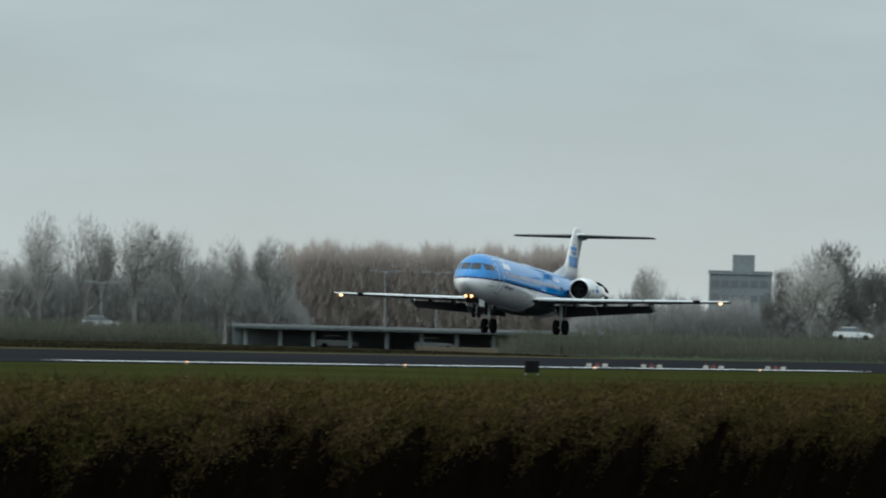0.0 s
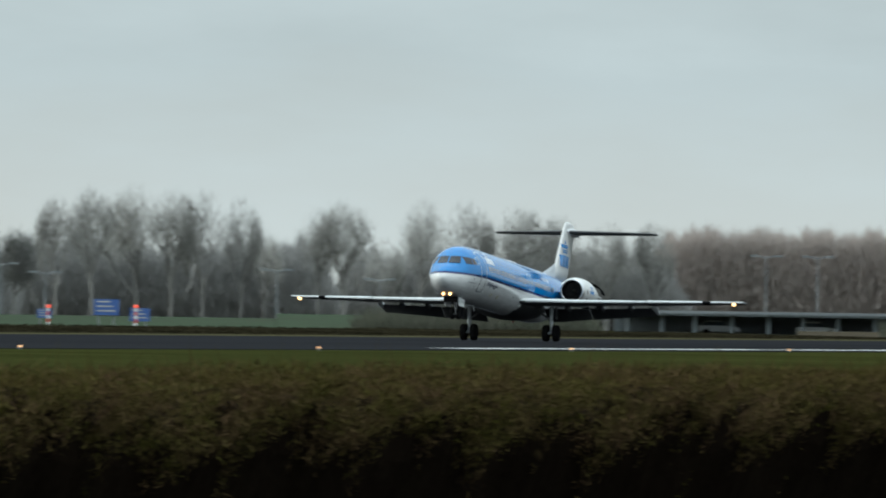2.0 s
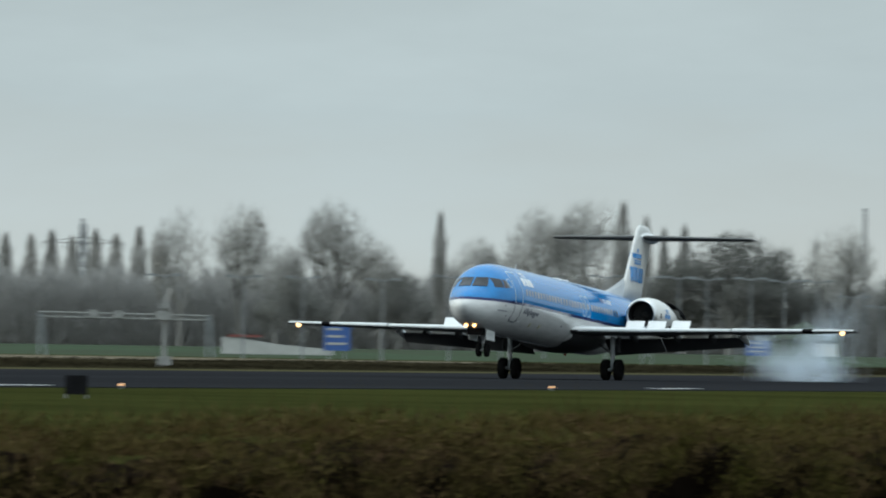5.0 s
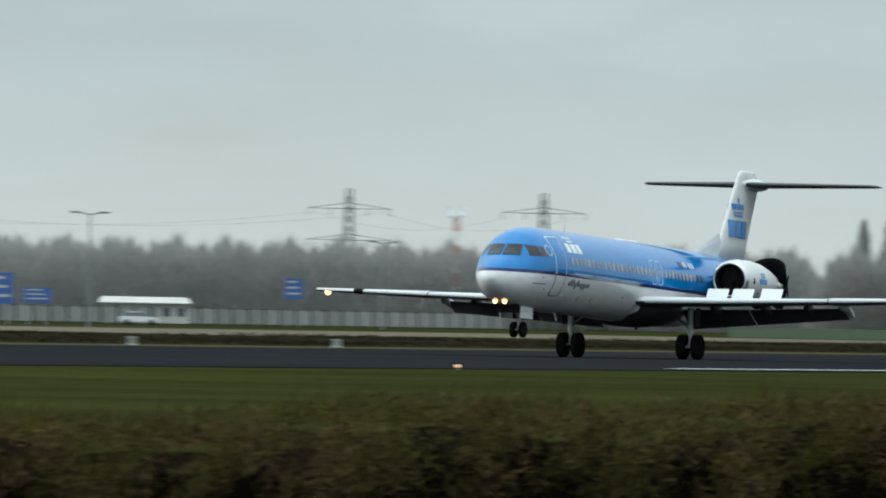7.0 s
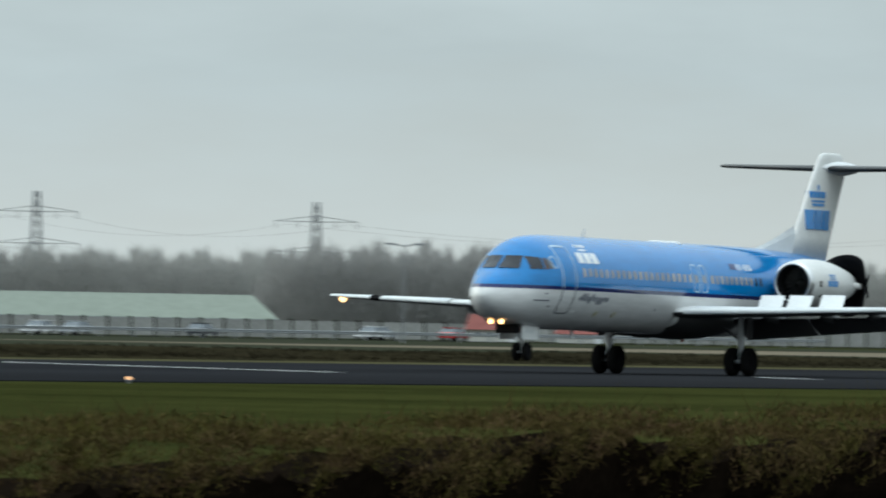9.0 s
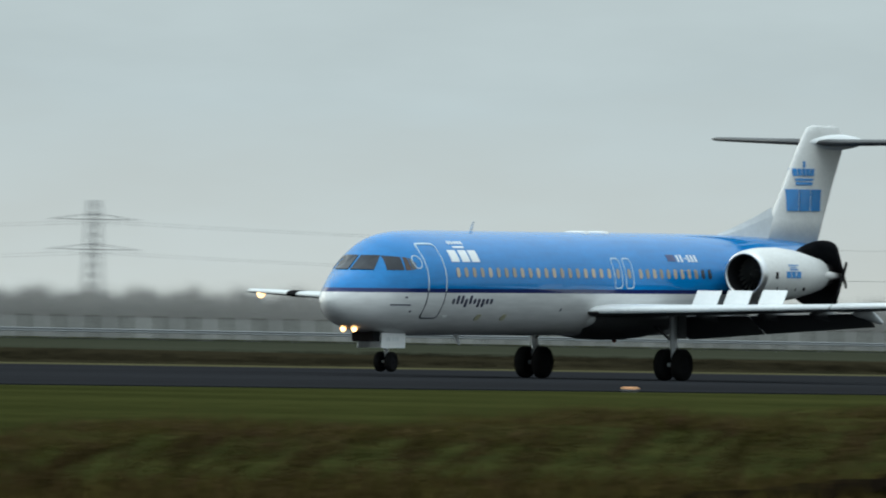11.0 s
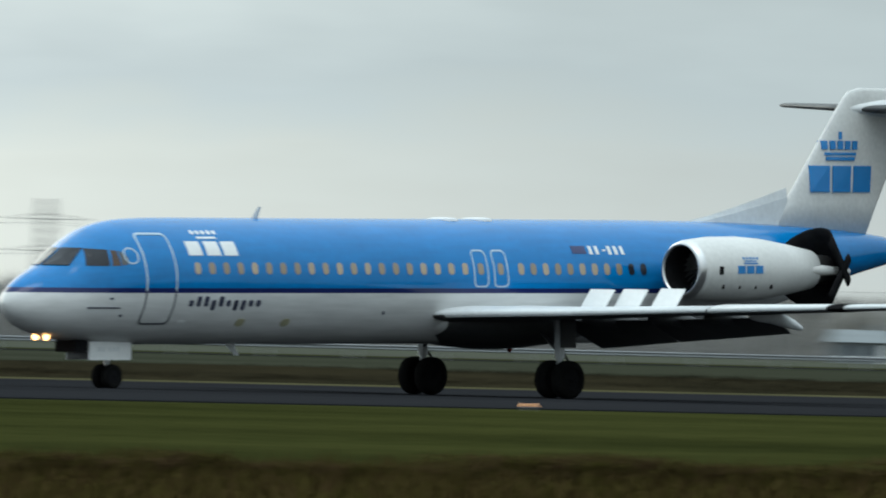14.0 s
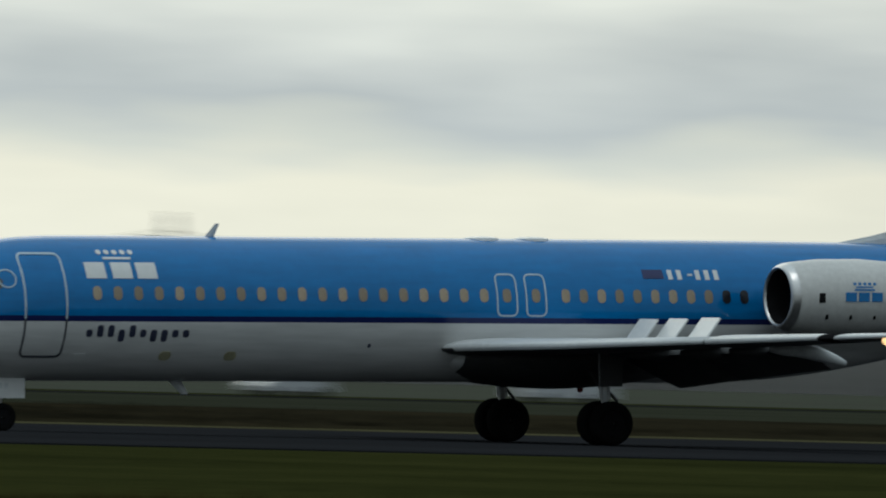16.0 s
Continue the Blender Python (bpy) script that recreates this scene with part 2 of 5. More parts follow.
def box(bm, x0, x1, y0, y1, z0, z1):
    v = [bm.verts.new(p) for p in ((x0, y0, z0), (x1, y0, z0), (x1, y1, z0), (x0, y1, z0),
                                   (x0, y0, z1), (x1, y0, z1), (x1, y1, z1), (x0, y1, z1))]
    for f in ((3, 2, 1, 0), (4, 5, 6, 7), (0, 1, 5, 4), (1, 2, 6, 5), (2, 3, 7, 6), (3, 0, 4, 7)):
        bm.faces.new([v[i] for i in f])


def loft(bm, rings, caps=True, closed=True):
    vs = [[bm.verts.new(p) for p in r] for r in rings]
    n = len(vs[0])
    for a, b in zip(vs, vs[1:]):
        for i in range(n if closed else n - 1):
            j = (i + 1) % n
            bm.faces.new((a[i], a[j], b[j], b[i]))
    if caps:
        bm.faces.new(vs[0][::-1])
        bm.faces.new(vs[-1])
    return vs


def tube(bm, p, q, r0, r1=None, n=8):
    p, q = Vector(p), Vector(q)
    r1 = r0 if r1 is None else r1
    d = (q - p).normalized()
    u = d.orthogonal().normalized()
    w = d.cross(u)
    ring = lambda c, r: [c + (u * math.cos(2 * math.pi * k / n) + w * math.sin(2 * math.pi * k / n)) * r for k in range(n)]
    loft(bm, [ring(p, r0), ring(q, r1)])


def revolve(bm, profile, centre, axis="x", n=32, caps=True):
    """profile: (along, radius) pairs."""
    rings = []
    for a, r in profile:
        ring = []
        for k in range(n):
            c, s = math.cos(2 * math.pi * k / n) * r, math.sin(2 * math.pi * k / n) * r
            ring.append(Vector(centre) + (Vector((a, c, s)) if axis == "x" else Vector((c, a, s)) if axis == "y" else Vector((c, s, a))))
        rings.append(ring)
    loft(bm, rings, caps)
    bmesh.ops.recalc_face_normals(bm, faces=bm.faces)


# ---- the ground ----
def sheet(name, x0, x1, y0, y1, z, material, nx=1, ny=1, thick=0.0):
    bm = bmesh.new()
    if thick:
        box(bm, x0, x1, y0, y1, z - thick, z)
    else:
        bmesh.ops.create_grid(bm, x_segments=nx, y_segments=ny, size=0.5)
        for v in bm.verts:
            v.co = Vector((x0 + (v.co.x + 0.5) * (x1 - x0), y0 + (v.co.y + 0.5) * (y1 - y0), z))
    return obj(name, bm, material)


# a separate far sheet, its haze painted into the grass colour
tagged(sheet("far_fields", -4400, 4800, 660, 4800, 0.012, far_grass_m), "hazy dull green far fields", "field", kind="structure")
ground = tagged(sheet("ground", -4500, 4900, -4500, 4900, 0, grass_m), "wide flat field of short green grass", "ground", kind="structure")
runway = tagged(sheet("runway", -900, 2600, RUNWAY_Y - 42.5, RUNWAY_Y + 38.0, 0.03, asphalt_m, thick=0.2),
                "dark grey asphalt runway with worn white markings", "runway", kind="structure")


# ---- the airliner ----
SECTIONS = [  # aft of the nose, half width, top, bottom, height of the widest point
    (0.0, 0.04, 2.52, 2.44, 2.48), (0.12, 0.26, 2.74, 2.22, 2.46), (0.35, 0.46, 2.95, 2.02, 2.45), (0.7, 0.69, 3.17, 1.83, 2.47),
    (1.1, 0.90, 3.36, 1.70, 2.52), (1.45, 1.05, 3.52, 1.62, 2.58), (1.9, 1.21, 3.83, 1.55, 2.68), (2.4, 1.34, 4.15, 1.50, 2.80),
    (3.0, 1.46, 4.45, 1.45, 2.92), (3.7, 1.56, 4.62, 1.42, 3.00), (4.6, 1.63, 4.69, 1.41, 3.04), (5.6, 1.65, 4.71, 1.41, 3.06),
    (9.0, 1.65, 4.71, 1.41, 3.06), (13.0, 1.65, 4.71, 1.41, 3.06), (18.0, 1.65, 4.71, 1.41, 3.06), (22.0, 1.65, 4.71, 1.42, 3.06),
    (24.0, 1.60, 4.70, 1.55, 3.10), (26.0, 1.46, 4.68, 1.85, 3.20), (28.0, 1.22, 4.63, 2.28, 3.38), (30.0, 0.90, 4.55, 2.80, 3.62),
    (31.5, 0.66, 4.45, 3.18, 3.80), (32.5, 0.50, 4.36, 3.40, 3.88), (33.0, 0.42, 4.30, 3.50, 3.90)]


def section(a):
    """Half width, top, bottom and mid height of the hull, smoothly between the stations."""
    s = SECTIONS
    k = max(i for i in range(len(s) - 1) if s[i][0] <= max(a, 0.0))
    p0, p1, p2, p3 = s[max(k - 1, 0)], s[k], s[k + 1], s[min(k + 2, len(s) - 1)]
    h = p2[0] - p1[0]
    u = (a - p1[0]) / h
    out = []
    for j in range(1, 5):
        m1 = (p2[j] - p0[j]) / (p2[0] - p0[0]) * h if k else (p2[j] - p1[j])
        m2 = (p3[j] - p1[j]) / (p3[0] - p1[0]) * h
        out.append((2 * u**3 - 3 * u**2 + 1) * p1[j] + (u**3 - 2 * u**2 + u) * m1 + (-2 * u**3 + 3 * u**2) * p2[j] + (u**3 - u**2) * m2)
    return out


def hull(a, angle, out=0.0):
    """A point of the hull: angle in degrees from the top towards the plane's left. Local x aft of the main axle, left is -y."""
    w, zt, zb, zm = section(a)
    s, c = math.sin(radians(angle)), math.cos(radians(angle))
    rz = (zt - zm) if c > 0 else (zm - zb)
    n = Vector((0, s / w, c / rz)).normalized()
    return Vector((a - AXLE, -(w * s + n.y * out), zm + rz * c + n.z * out))


def angle_at(a, z):
    w, zt, zb, zm = section(a)
    return math.degrees(math.acos(max(-1, min(1, (z - zm) / ((zt - zm) if z > zm else (zm - zb))))))


def patch(bm, outline, out=0.012, side=1, by_angle=False, fine=0.25):
    """A thin plate lying on the hull, from its outline in (a, z) or (a, angle); convex outlines only. side -1: the right side."""
    pts = []
    for (a0, z0), (a1, z1) in zip(outline, outline[1:] + outline[:1]):
        n = max(1, int(math.hypot(a1 - a0, (z1 - z0) * (0.03 if by_angle else 1)) / fine))
        pts += [(a0 + (a1 - a0) * k / n, z0 + (z1 - z0) * k / n) for k in range(n)]
    ca, cz = sum(p[0] for p in pts) / len(pts), sum(p[1] for p in pts) / len(pts)

    def at(a, z, o):
        p = hull(a, z if by_angle else angle_at(a, z), o)
        return p if side > 0 else Vector((p.x, -p.y, p.z))
    top = [bm.verts.new(at(a, z, out)) for a, z in pts]
    mid = [bm.verts.new(at((a + ca) / 2, (z + cz) / 2, out)) for a, z in pts]
    low = [bm.verts.new(at(a, z, -0.01)) for a, z in pts]
    c = bm.verts.new(at(ca, cz, out))
    n = len(pts)
    for i in range(n):
        j = (i + 1) % n
        bm.faces.new((mid[i], mid[j], c))
        bm.faces.new((top[i], top[j], mid[j], mid[i]))
        bm.faces.new((low[i], low[j], top[j], top[i]))
    bmesh.ops.recalc_face_normals(bm, faces=bm.faces)


def rounded(a, z, w, h, r, n=4):
    pts = []
    for cx, cz, st in ((a + w / 2 - r, z + h / 2 - r, 0), (a - w / 2 + r, z + h / 2 - r, 90), (a - w / 2 + r, z - h / 2 + r, 180), (a + w / 2 - r, z - h / 2 + r, 270)):
        pts += [(cx + r * math.cos(radians(st + 90 * k / n)), cz + r * math.sin(radians(st + 90 * k / n))) for k in range(n + 1)]
    return pts


def outline_frame(bm, a, z, w, h, r, line, side, lean=0.0, out=0.014):
    """A painted door outline: a thin ring on the hull."""
    o, i = rounded(a, z, w, h, r), rounded(a, z, w - 2 * line, h - 2 * line, max(r - line, 0.02))

    def at(p, q):
        g = hull(p[0] + lean * (p[1] - z), angle_at(p[0], p[1]), q)
        return g if side > 0 else Vector((g.x, -g.y, g.z))
    dense = lambda ring: [(p[0] + (q[0] - p[0]) * k / 6, p[1] + (q[1] - p[1]) * k / 6) for p, q in zip(ring, ring[1:] + ring[:1]) for k in range(6)]
    o, i = dense(o), dense(i)
    loft(bm, [[at(p, -0.01) for p in o], [at(p, out) for p in o], [at(p, out) for p in i], [at(p, -0.01) for p in i]], caps=False)
    bmesh.ops.recalc_face_normals(bm, faces=bm.faces)


def airfoil(chord, thick, n=12):
    """Closed section, leading edge at 0: (along the chord, height)."""
    up = []
    for k in range(n + 1):
        x = (1 - math.cos(math.pi * k / n)) / 2
        t = 5 * thick * (0.2969 * math.sqrt(x) - 0.126 * x - 0.3516 * x**2 + 0.2843 * x**3 - 0.1036 * x**4)
        up.append((x * chord, t * chord))
    return up + [(x, -0.75 * z) for x, z in up[-2:0:-1]]


def wing_station(y):
    """Leading edge (aft of the nose), chord and height of the wing at the distance y from the middle."""
    if y < 4.6:
        u = y / 4.6
        return 13.6 + 2.2 * u, 6.2 - 1.9 * u, 2.16 + 0.12 * u
    u = (y - 4.6) / (14.04 - 4.6)
    return 15.8 + 3.45 * u, 4.3 - 2.8 * u, 2.28 + 0.34 * u


def wing_ring(y, side, lo=0.0, hi=1.0, shift=(0, 0), tilt=0.0, thick=0.11):
    le, ch, z = wing_station(y)
    pts = []
    prof = airfoil(ch * (hi - lo), thick * (1.0 if hi - lo > 0.6 else 0.9))
    hx = le + lo * ch
    ct, st = math.cos(radians(tilt)), math.sin(radians(tilt))
    for x, h in prof:
        pts.append(Vector((hx + shift[0] + x * ct + h * st - AXLE, -side * y, z + shift[1] - x * st + h * ct)))
    return pts


def build_airliner():
    plane = tagged(new("airliner"), "sky-blue and white twin-engine jet airliner landing on the runway", "airliner")
    # hull
    bm = bmesh.new()
    stations = [0.0, 0.06, 0.12, 0.22, 0.35, 0.5] + [0.7 + 0.2 * k for k in range(26)] + [6.5 + 1.0 * k for k in range(17)] + [23 + 0.5 * k for k in range(20)] + [32.8, 33.0]
    rings = [[hull(a, 360 * k / 48) for k in range(48)] for a in stations]
    loft(bm, rings)
    bmesh.ops.recalc_face_normals(bm, faces=bm.faces)
    body = part("fuselage", bm, fuselage_paint, plane, "sky-blue upper hull with a navy line over pale grey", smooth=True)
    # belly fairing under the wing
    bm = bmesh.new()
    rings = []
    for k in range(25):
        u = k / 24
        a = 13.5 + 8.5 * u
        e = math.sin(math.pi * min(1, max(0, u))) ** 0.75 if 0 < u < 1 else 0.02
        rings.append([Vector((a - AXLE, math.sin(2 * math.pi * j / 28) * 2.05 * (0.15 + 0.85 * e), 1.98 + math.cos(2 * math.pi * j / 28) * 0.72 * e)) for j in range(28)])
    loft(bm, rings)
    bmesh.ops.recalc_face_normals(bm, faces=bm.faces)
    # the lower fairing behind its nose takes the painted shade colour
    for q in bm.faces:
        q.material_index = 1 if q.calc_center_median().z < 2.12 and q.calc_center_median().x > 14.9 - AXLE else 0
    fairing = part("belly_fairing", bm, paint_white, plane, "white above, shade painted dark below", smooth=True)
    fairing.data.materials.append(shade_grey)
    # cockpit glazing and its mirror
    def on_hull(y, z):
        """Where the nose has this half breadth and height."""
        lo, hi = 0.2, 5.0
        for _ in range(40):
            a = (lo + hi) / 2
            w, zt, zb, zm = section(a)
            if (y / w) ** 2 + ((z - zm) / (zt - zm)) ** 2 > 1 or z > zt:
                lo = a
            else:
                hi = a
        return (lo + hi) / 2
    for sd in (1, -1):
        bm = bmesh.new()
        rows = []
        for o in (-0.02, 0.012):
            ring = []
            for y, z in [(0.05 + 0.65 * k / 6, 3.46) for k in range(7)] + [(0.66, 3.68)] + [(0.60 - 0.55 * k / 6, 3.90) for k in range(7)] + [(0.05, 3.68)]:
                a = on_hull(y, z)
                p = hull(a, math.degrees(math.atan2(y / section(a)[0], (z - section(a)[3]) / (section(a)[1] - section(a)[3]))), o)
                ring.append(Vector((p.x - o, sd * p.y, p.z + o)))
            rows.append(ring)
        loft(bm, rows, caps=False)
        mid = bm.verts.new(sum((v for v in rows[1]), Vector()) / len(rows[1]))
        bm.verts.ensure_lookup_table()
        n = len(rows[1])
        for k in range(n):
            bm.faces.new((bm.verts[n + k], bm.verts[n + (k + 1) % n], mid))
        bmesh.ops.recalc_face_normals(bm, faces=bm.faces)
        part("windscreen", bm, glass_dark, body, "dark tinted windscreen pane")
        for quad, m in (([(2.02, 3.46), (2.62, 3.46), (2.72, 3.87), (2.24, 3.90)], glass_dark), ([(2.69, 3.46), (2.93, 3.47), (2.93, 3.85), (2.79, 3.86)], glass_brown), ([(2.97, 3.475), (3.15, 3.50), (3.20, 3.66), (3.11, 3.79), (2.97, 3.845)], glass_rear)):
            bm = bmesh.new()
            patch(bm, quad, 0.012, sd, False, 0.12)
            part("cockpit_window", bm, m, body, "tinted cockpit side window")
    # cabin windows
    spots = [5.43 + 0.517 * k for k in range(20)] + [15.84, 16.59] + [17.36 + 0.465 * k for k in range(11)]
    meshes = {}
    for sd in (1, -1):
        for a in spots:
            if sd in meshes and 5.6 < a < 21.4:
                ob = new("cabin_window", meshes[sd][0])
                ob.parent = body
                ob.location = (a - meshes[sd][1], 0, 0)
                continue
            bm = bmesh.new()
            patch(bm, rounded(a, 3.41, 0.21, 0.31, 0.095), 0.012, sd)
            ob = part("cabin_window", bm, glass_cabin if a < 21.4 else glass_dark, body)
            meshes[sd] = (ob.data, a)
    # doors, exits, hatch outlines
    stain_m = mat("oil_stain", (0.36, 0.34, 0.22), 0.5, vary=0.3, scale=4)
    line = mat("door_outline", (0.45, 0.55, 0.62), 0.4, vary=0.1)
    # the outline is pale on the blue and dark on the white
    nt = line.node_tree
    tc, sep, cut, mx = (nt.nodes.new(k) for k in ("ShaderNodeTexCoord", "ShaderNodeSeparateXYZ", "ShaderNodeMath", "ShaderNodeMix"))
    base = nt.nodes["Principled BSDF"].inputs["Base Color"]
    cut.operation, mx.data_type = "LESS_THAN", "RGBA"
    cut.inputs[1].default_value, mx.inputs[7].default_value = 2.83, (0.07, 0.075, 0.09, 1)
    nt.links.new(tc.outputs["Object"], sep.inputs[0])
    nt.links.new(sep.outputs["Z"], cut.inputs[0])
    nt.links.new(cut.outputs[0], mx.inputs[0])
    nt.links.new(base.links[0].from_socket, mx.inputs[6])
    nt.links.new(mx.outputs[2], base)
    for sd in (1, -1):
        for a, z, w, h, r, ln in ((4.17, 3.13, 1.04, 2.36, 0.15, 0.045), (15.84, 3.42, 0.54, 0.98, 0.14, 0.035), (16.59, 3.42, 0.54, 0.98, 0.14, 0.035)):
            bm = bmesh.new()
            outline_frame(bm, a, z, w, h, r, ln, sd)
            part("door_outline" if h > 1.5 else "exit_outline", bm, line, body, "pale painted door outline")
    # airline marks as plain shapes: a crown of dots over a bar, three blocks, small name bars
    def blocks(name, m, quads, label, side=1):
        bm = bmesh.new()
        for q in quads:
            patch(bm, q, 0.010, side, fine=0.15)
        part(name, bm, m, body, label)
    for sd in (1, -1):
        letters = [[(x, 3.74), (x + 0.50, 3.74), (x + 0.50, 4.10), (x, 4.10)] for x in (5.22, 5.88, 6.50)]
        crown = [[(5.75, 4.17), (6.45, 4.17), (6.45, 4.22), (5.75, 4.22)]] + [rounded(5.70 + 0.20 * k, 4.33, 0.13, 0.10, 0.045, 2) for k in range(5)]
        blocks("airline_mark", paint_white, letters + crown, "white crown shape over three white blocks", sd)
        names = [rounded(x + 0.075, 2.42 + (u - d) / 2, 0.15, u + d, 0.05, 2) for x, d, u in
                 [(5.19 + 0.27 * k, 0.10 if k in (3, 6, 7) else 0, 0.27 if k in (1, 2, 4) else 0.17) for k in range(10)]]
        for q in names:
            blocks("name_bar", text_dark, [q], "dark name bar", sd)
        for x in (20.1, 20.34, 20.62, 20.82, 21.06, 21.30):
            z0, z1 = (3.80, 4.02) if x != 20.62 else (3.89, 3.93)
            blocks("registration_bar", paint_white, [[(x, z0), (x + 0.12, z0), (x + 0.12, z1), (x, z1)]], "small white bar", sd)
        blocks("flag_mark", paint_navy, [[(19.45, 3.82), (19.98, 3.82), (19.98, 4.02), (19.45, 4.02)]], "small navy rectangle", sd)
        bm = bmesh.new()
        outline_frame(bm, 3.30, 3.72, 0.44, 0.42, 0.205, 0.03, sd)
        part("round_mark", bm, line, body, "pale round emblem ring")
        for a, z, w, h in ((3.0, 2.18, 0.10, 0.06), (2.6, 2.62, 0.12, 0.05), (12.4, 2.25, 0.08, 0.09)):
            blocks("hatch", text_dark, [rounded(a, z, w, h, 0.02, 1)], "small dark vent", sd)
        for a in (7.30, 8.95):
            blocks("stain", stain_m, [rounded(a, 2.0, 0.30, 0.20, 0.09, 3)], "dull yellow oil stain", sd)
        blocks("door_step", paint_white, [rounded(5.15, 2.02, 0.30, 0.06, 0.025, 2)], "white fold-out step", sd)
        blocks("small_print", text_dark, [[(1.9, 2.365), (2.9, 2.365), (2.9, 2.40), (1.9, 2.40)]], "tiny dark line of print", sd)
    # aerials
    bm = bmesh.new()
    loft(bm, [[Vector((8.90 + d * c - AXLE, w * c, 4.69)) for d, w in ((0, 0), (0.10, 0.02), (0.24, 0), (0.10, -0.02)) for c in (1,)],
              [Vector((9.17 + d - AXLE, w, 5.0)) for d, w in ((0, 0), (0.05, 0.01), (0.11, 0), (0.05, -0.01))]])
    part("aerial", bm, paint_grey, body, "grey blade aerial")
    bm = bmesh.new()
    loft(bm, [[Vector((8.0 + d - AXLE, w, 1.43)) for d, w in ((0, 0), (0.15, 0.03), (0.34, 0), (0.15, -0.03))],
              [Vector((8.35 + d - AXLE, w, 1.12)) for d, w in ((0, 0), (0.08, 0.015), (0.17, 0), (0.08, -0.015))]])
    part("aerial", bm, paint_grey, body)
    for a in (16.0, 17.3):
        bm = bmesh.new()
        revolve(bm, [(4.66, 0.42), (4.72, 0.40), (4.75, 0.26), (4.76, 0.02)], (a - AXLE, 0, 0), "z", 16)
        part("aerial_dome", bm, paint_white, body)
    bm = bmesh.new()
    revolve(bm, [(1.18, 0.02), (1.20, 0.06), (1.34, 0.08)], (18.6 - AXLE, 0, 0), "z", 12)
    part("beacon", bm, lamp_red, body, "red flashing beacon")
    # wings
    for sd, nm in ((1, "wing"), (-1, "wing")):
        bm = bmesh.new()
        loft(bm, [wing_ring(y, sd, 0, 0.80) for y in (0.6, 1.7, 3.0, 4.6, 6.5, 8.5)])
        loft(bm, [wing_ring(y, sd, 0, 1.0) for y in (8.54, 10.0, 11.5, 12.7, 13.6, 13.9, 14.04)])
        bmesh.ops.recalc_face_normals(bm, faces=bm.faces)
        # shade painted by direction: upward faces pale, the rest near-black
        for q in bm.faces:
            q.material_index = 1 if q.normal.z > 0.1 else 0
        wing = part("wing", bm, shade_grey, plane, "pale grey wing, shade painted dark below, with a bright leading edge", smooth=True)
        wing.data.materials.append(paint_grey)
        bm = bmesh.new()
        for y0, y1 in ((1.7, 4.6), (4.6, 8.5), (8.54, 11.75), (12.15, 14.0)):
            rs = []
            for y in [y0 + (y1 - y0) * k / 6 for k in range(7)]:
                le, ch, z = wing_station(y)
                prof = [p for p in airfoil(ch * 0.8 if y < 8.52 else ch, 0.113)]
                near = [p for p in prof if p[0] < 0.035 * ch]
                k0 = next(i for i, p in enumerate(prof) if p[0] >= 0.035 * ch)
                seq = prof[-(len(near) - k0):] + prof[:k0] if len(near) > k0 else prof[:k0]
                rs.append([Vector((le + x - 0.012 - AXLE, -sd * y, z + h * 1.02)) for x, h in seq])
            nmin = min(len(r) for r in rs)
            loft(bm, [r[:nmin] for r in rs], caps=False, closed=False)
        part("leading_edge", bm, paint_grey, wing, "bright polished leading edge", smooth=True)
        bm = bmesh.new()
        rs = []
        for y in (11.72, 12.18):
            le, ch, z = wing_station(y)
            prof = airfoil(ch, 0.122)
            rs.append([Vector((le + x - 0.02 - AXLE, -sd * y, z + h)) for x, h in prof[-6:] + prof[:7]])
        loft(bm, rs, caps=False, closed=False)
        part("edge_joint", bm, dark_inside, wing, "dark gap in the leading edge")
        # flaps hang below the trailing edge
        for y0, y1 in ((1.9, 4.58), (4.62, 8.45)):
            bm = bmesh.new()
            loft(bm, [wing_ring(y, sd, 0.76, 1.06, (0.12, -0.17), 27) for y in (y0, (y0 + y1) / 2, y1)])
            bmesh.ops.recalc_face_normals(bm, faces=bm.faces)
            # flaps carry the same painted shade
            part("flap", bm, shade_grey, wing, "lowered flap, shade painted dark", smooth=True)
        # track fairings under the flaps
        for y in (3.4, 5.4, 7.1, 8.5):
            le, ch, z = wing_station(y)
            bm = bmesh.new()
            rs = []
            for k in range(9):
                u = k / 8
                r = 0.14 * math.sin(math.pi * (0.05 + 0.9 * u)) ** 0.6
                x, zz = le + ch * 0.55 + u * ch * 0.62, z - 0.16 - 0.55 * max(0, u - 0.4) ** 1.2
                rs.append([Vector((x - AXLE, -sd * y + r * math.cos(2 * math.pi * j / 10), zz + 1.3 * r * math.sin(2 * math.pi * j / 10))) for j in range(10)])
            loft(bm, rs)
            # inner fairings get the painted shade, the outermost stays pale
            part("flap_fairing", bm, paint_grey if y > 8 else shade_grey, wing, smooth=True)
        # wing tip lamp
        bm = bmesh.new()
        bmesh.ops.create_icosphere(bm, subdivisions=2, radius=0.14, matrix=Matrix.Translation((19.22 - AXLE, -sd * 13.5, 2.53)))
        part("wingtip_lamp", bm, lamp_tip, wing, "lit wingtip landing lamp")
        # lift dumpers, hinged on the upper skin, keyed below
        for y in (3.5, 4.5, 5.65):
            le, ch, z = wing_station(y)
            bm = bmesh.new()
            box(bm, 0, 0.66, -0.44, 0.44, -0.02, 0.02)
            bmesh.ops.bevel(bm, geom=bm.edges[:], offset=0.008, segments=1)
            ob = part("lift_dumper", bm, paint_white, plane, "raised white lift dumper panel")
            DUMPERS.append((ob, (le + ch * 0.60 - AXLE, -sd * y, z + 0.15 * (1 - y / 20))))
    # fin
    bm = bmesh.new()
    rs = []
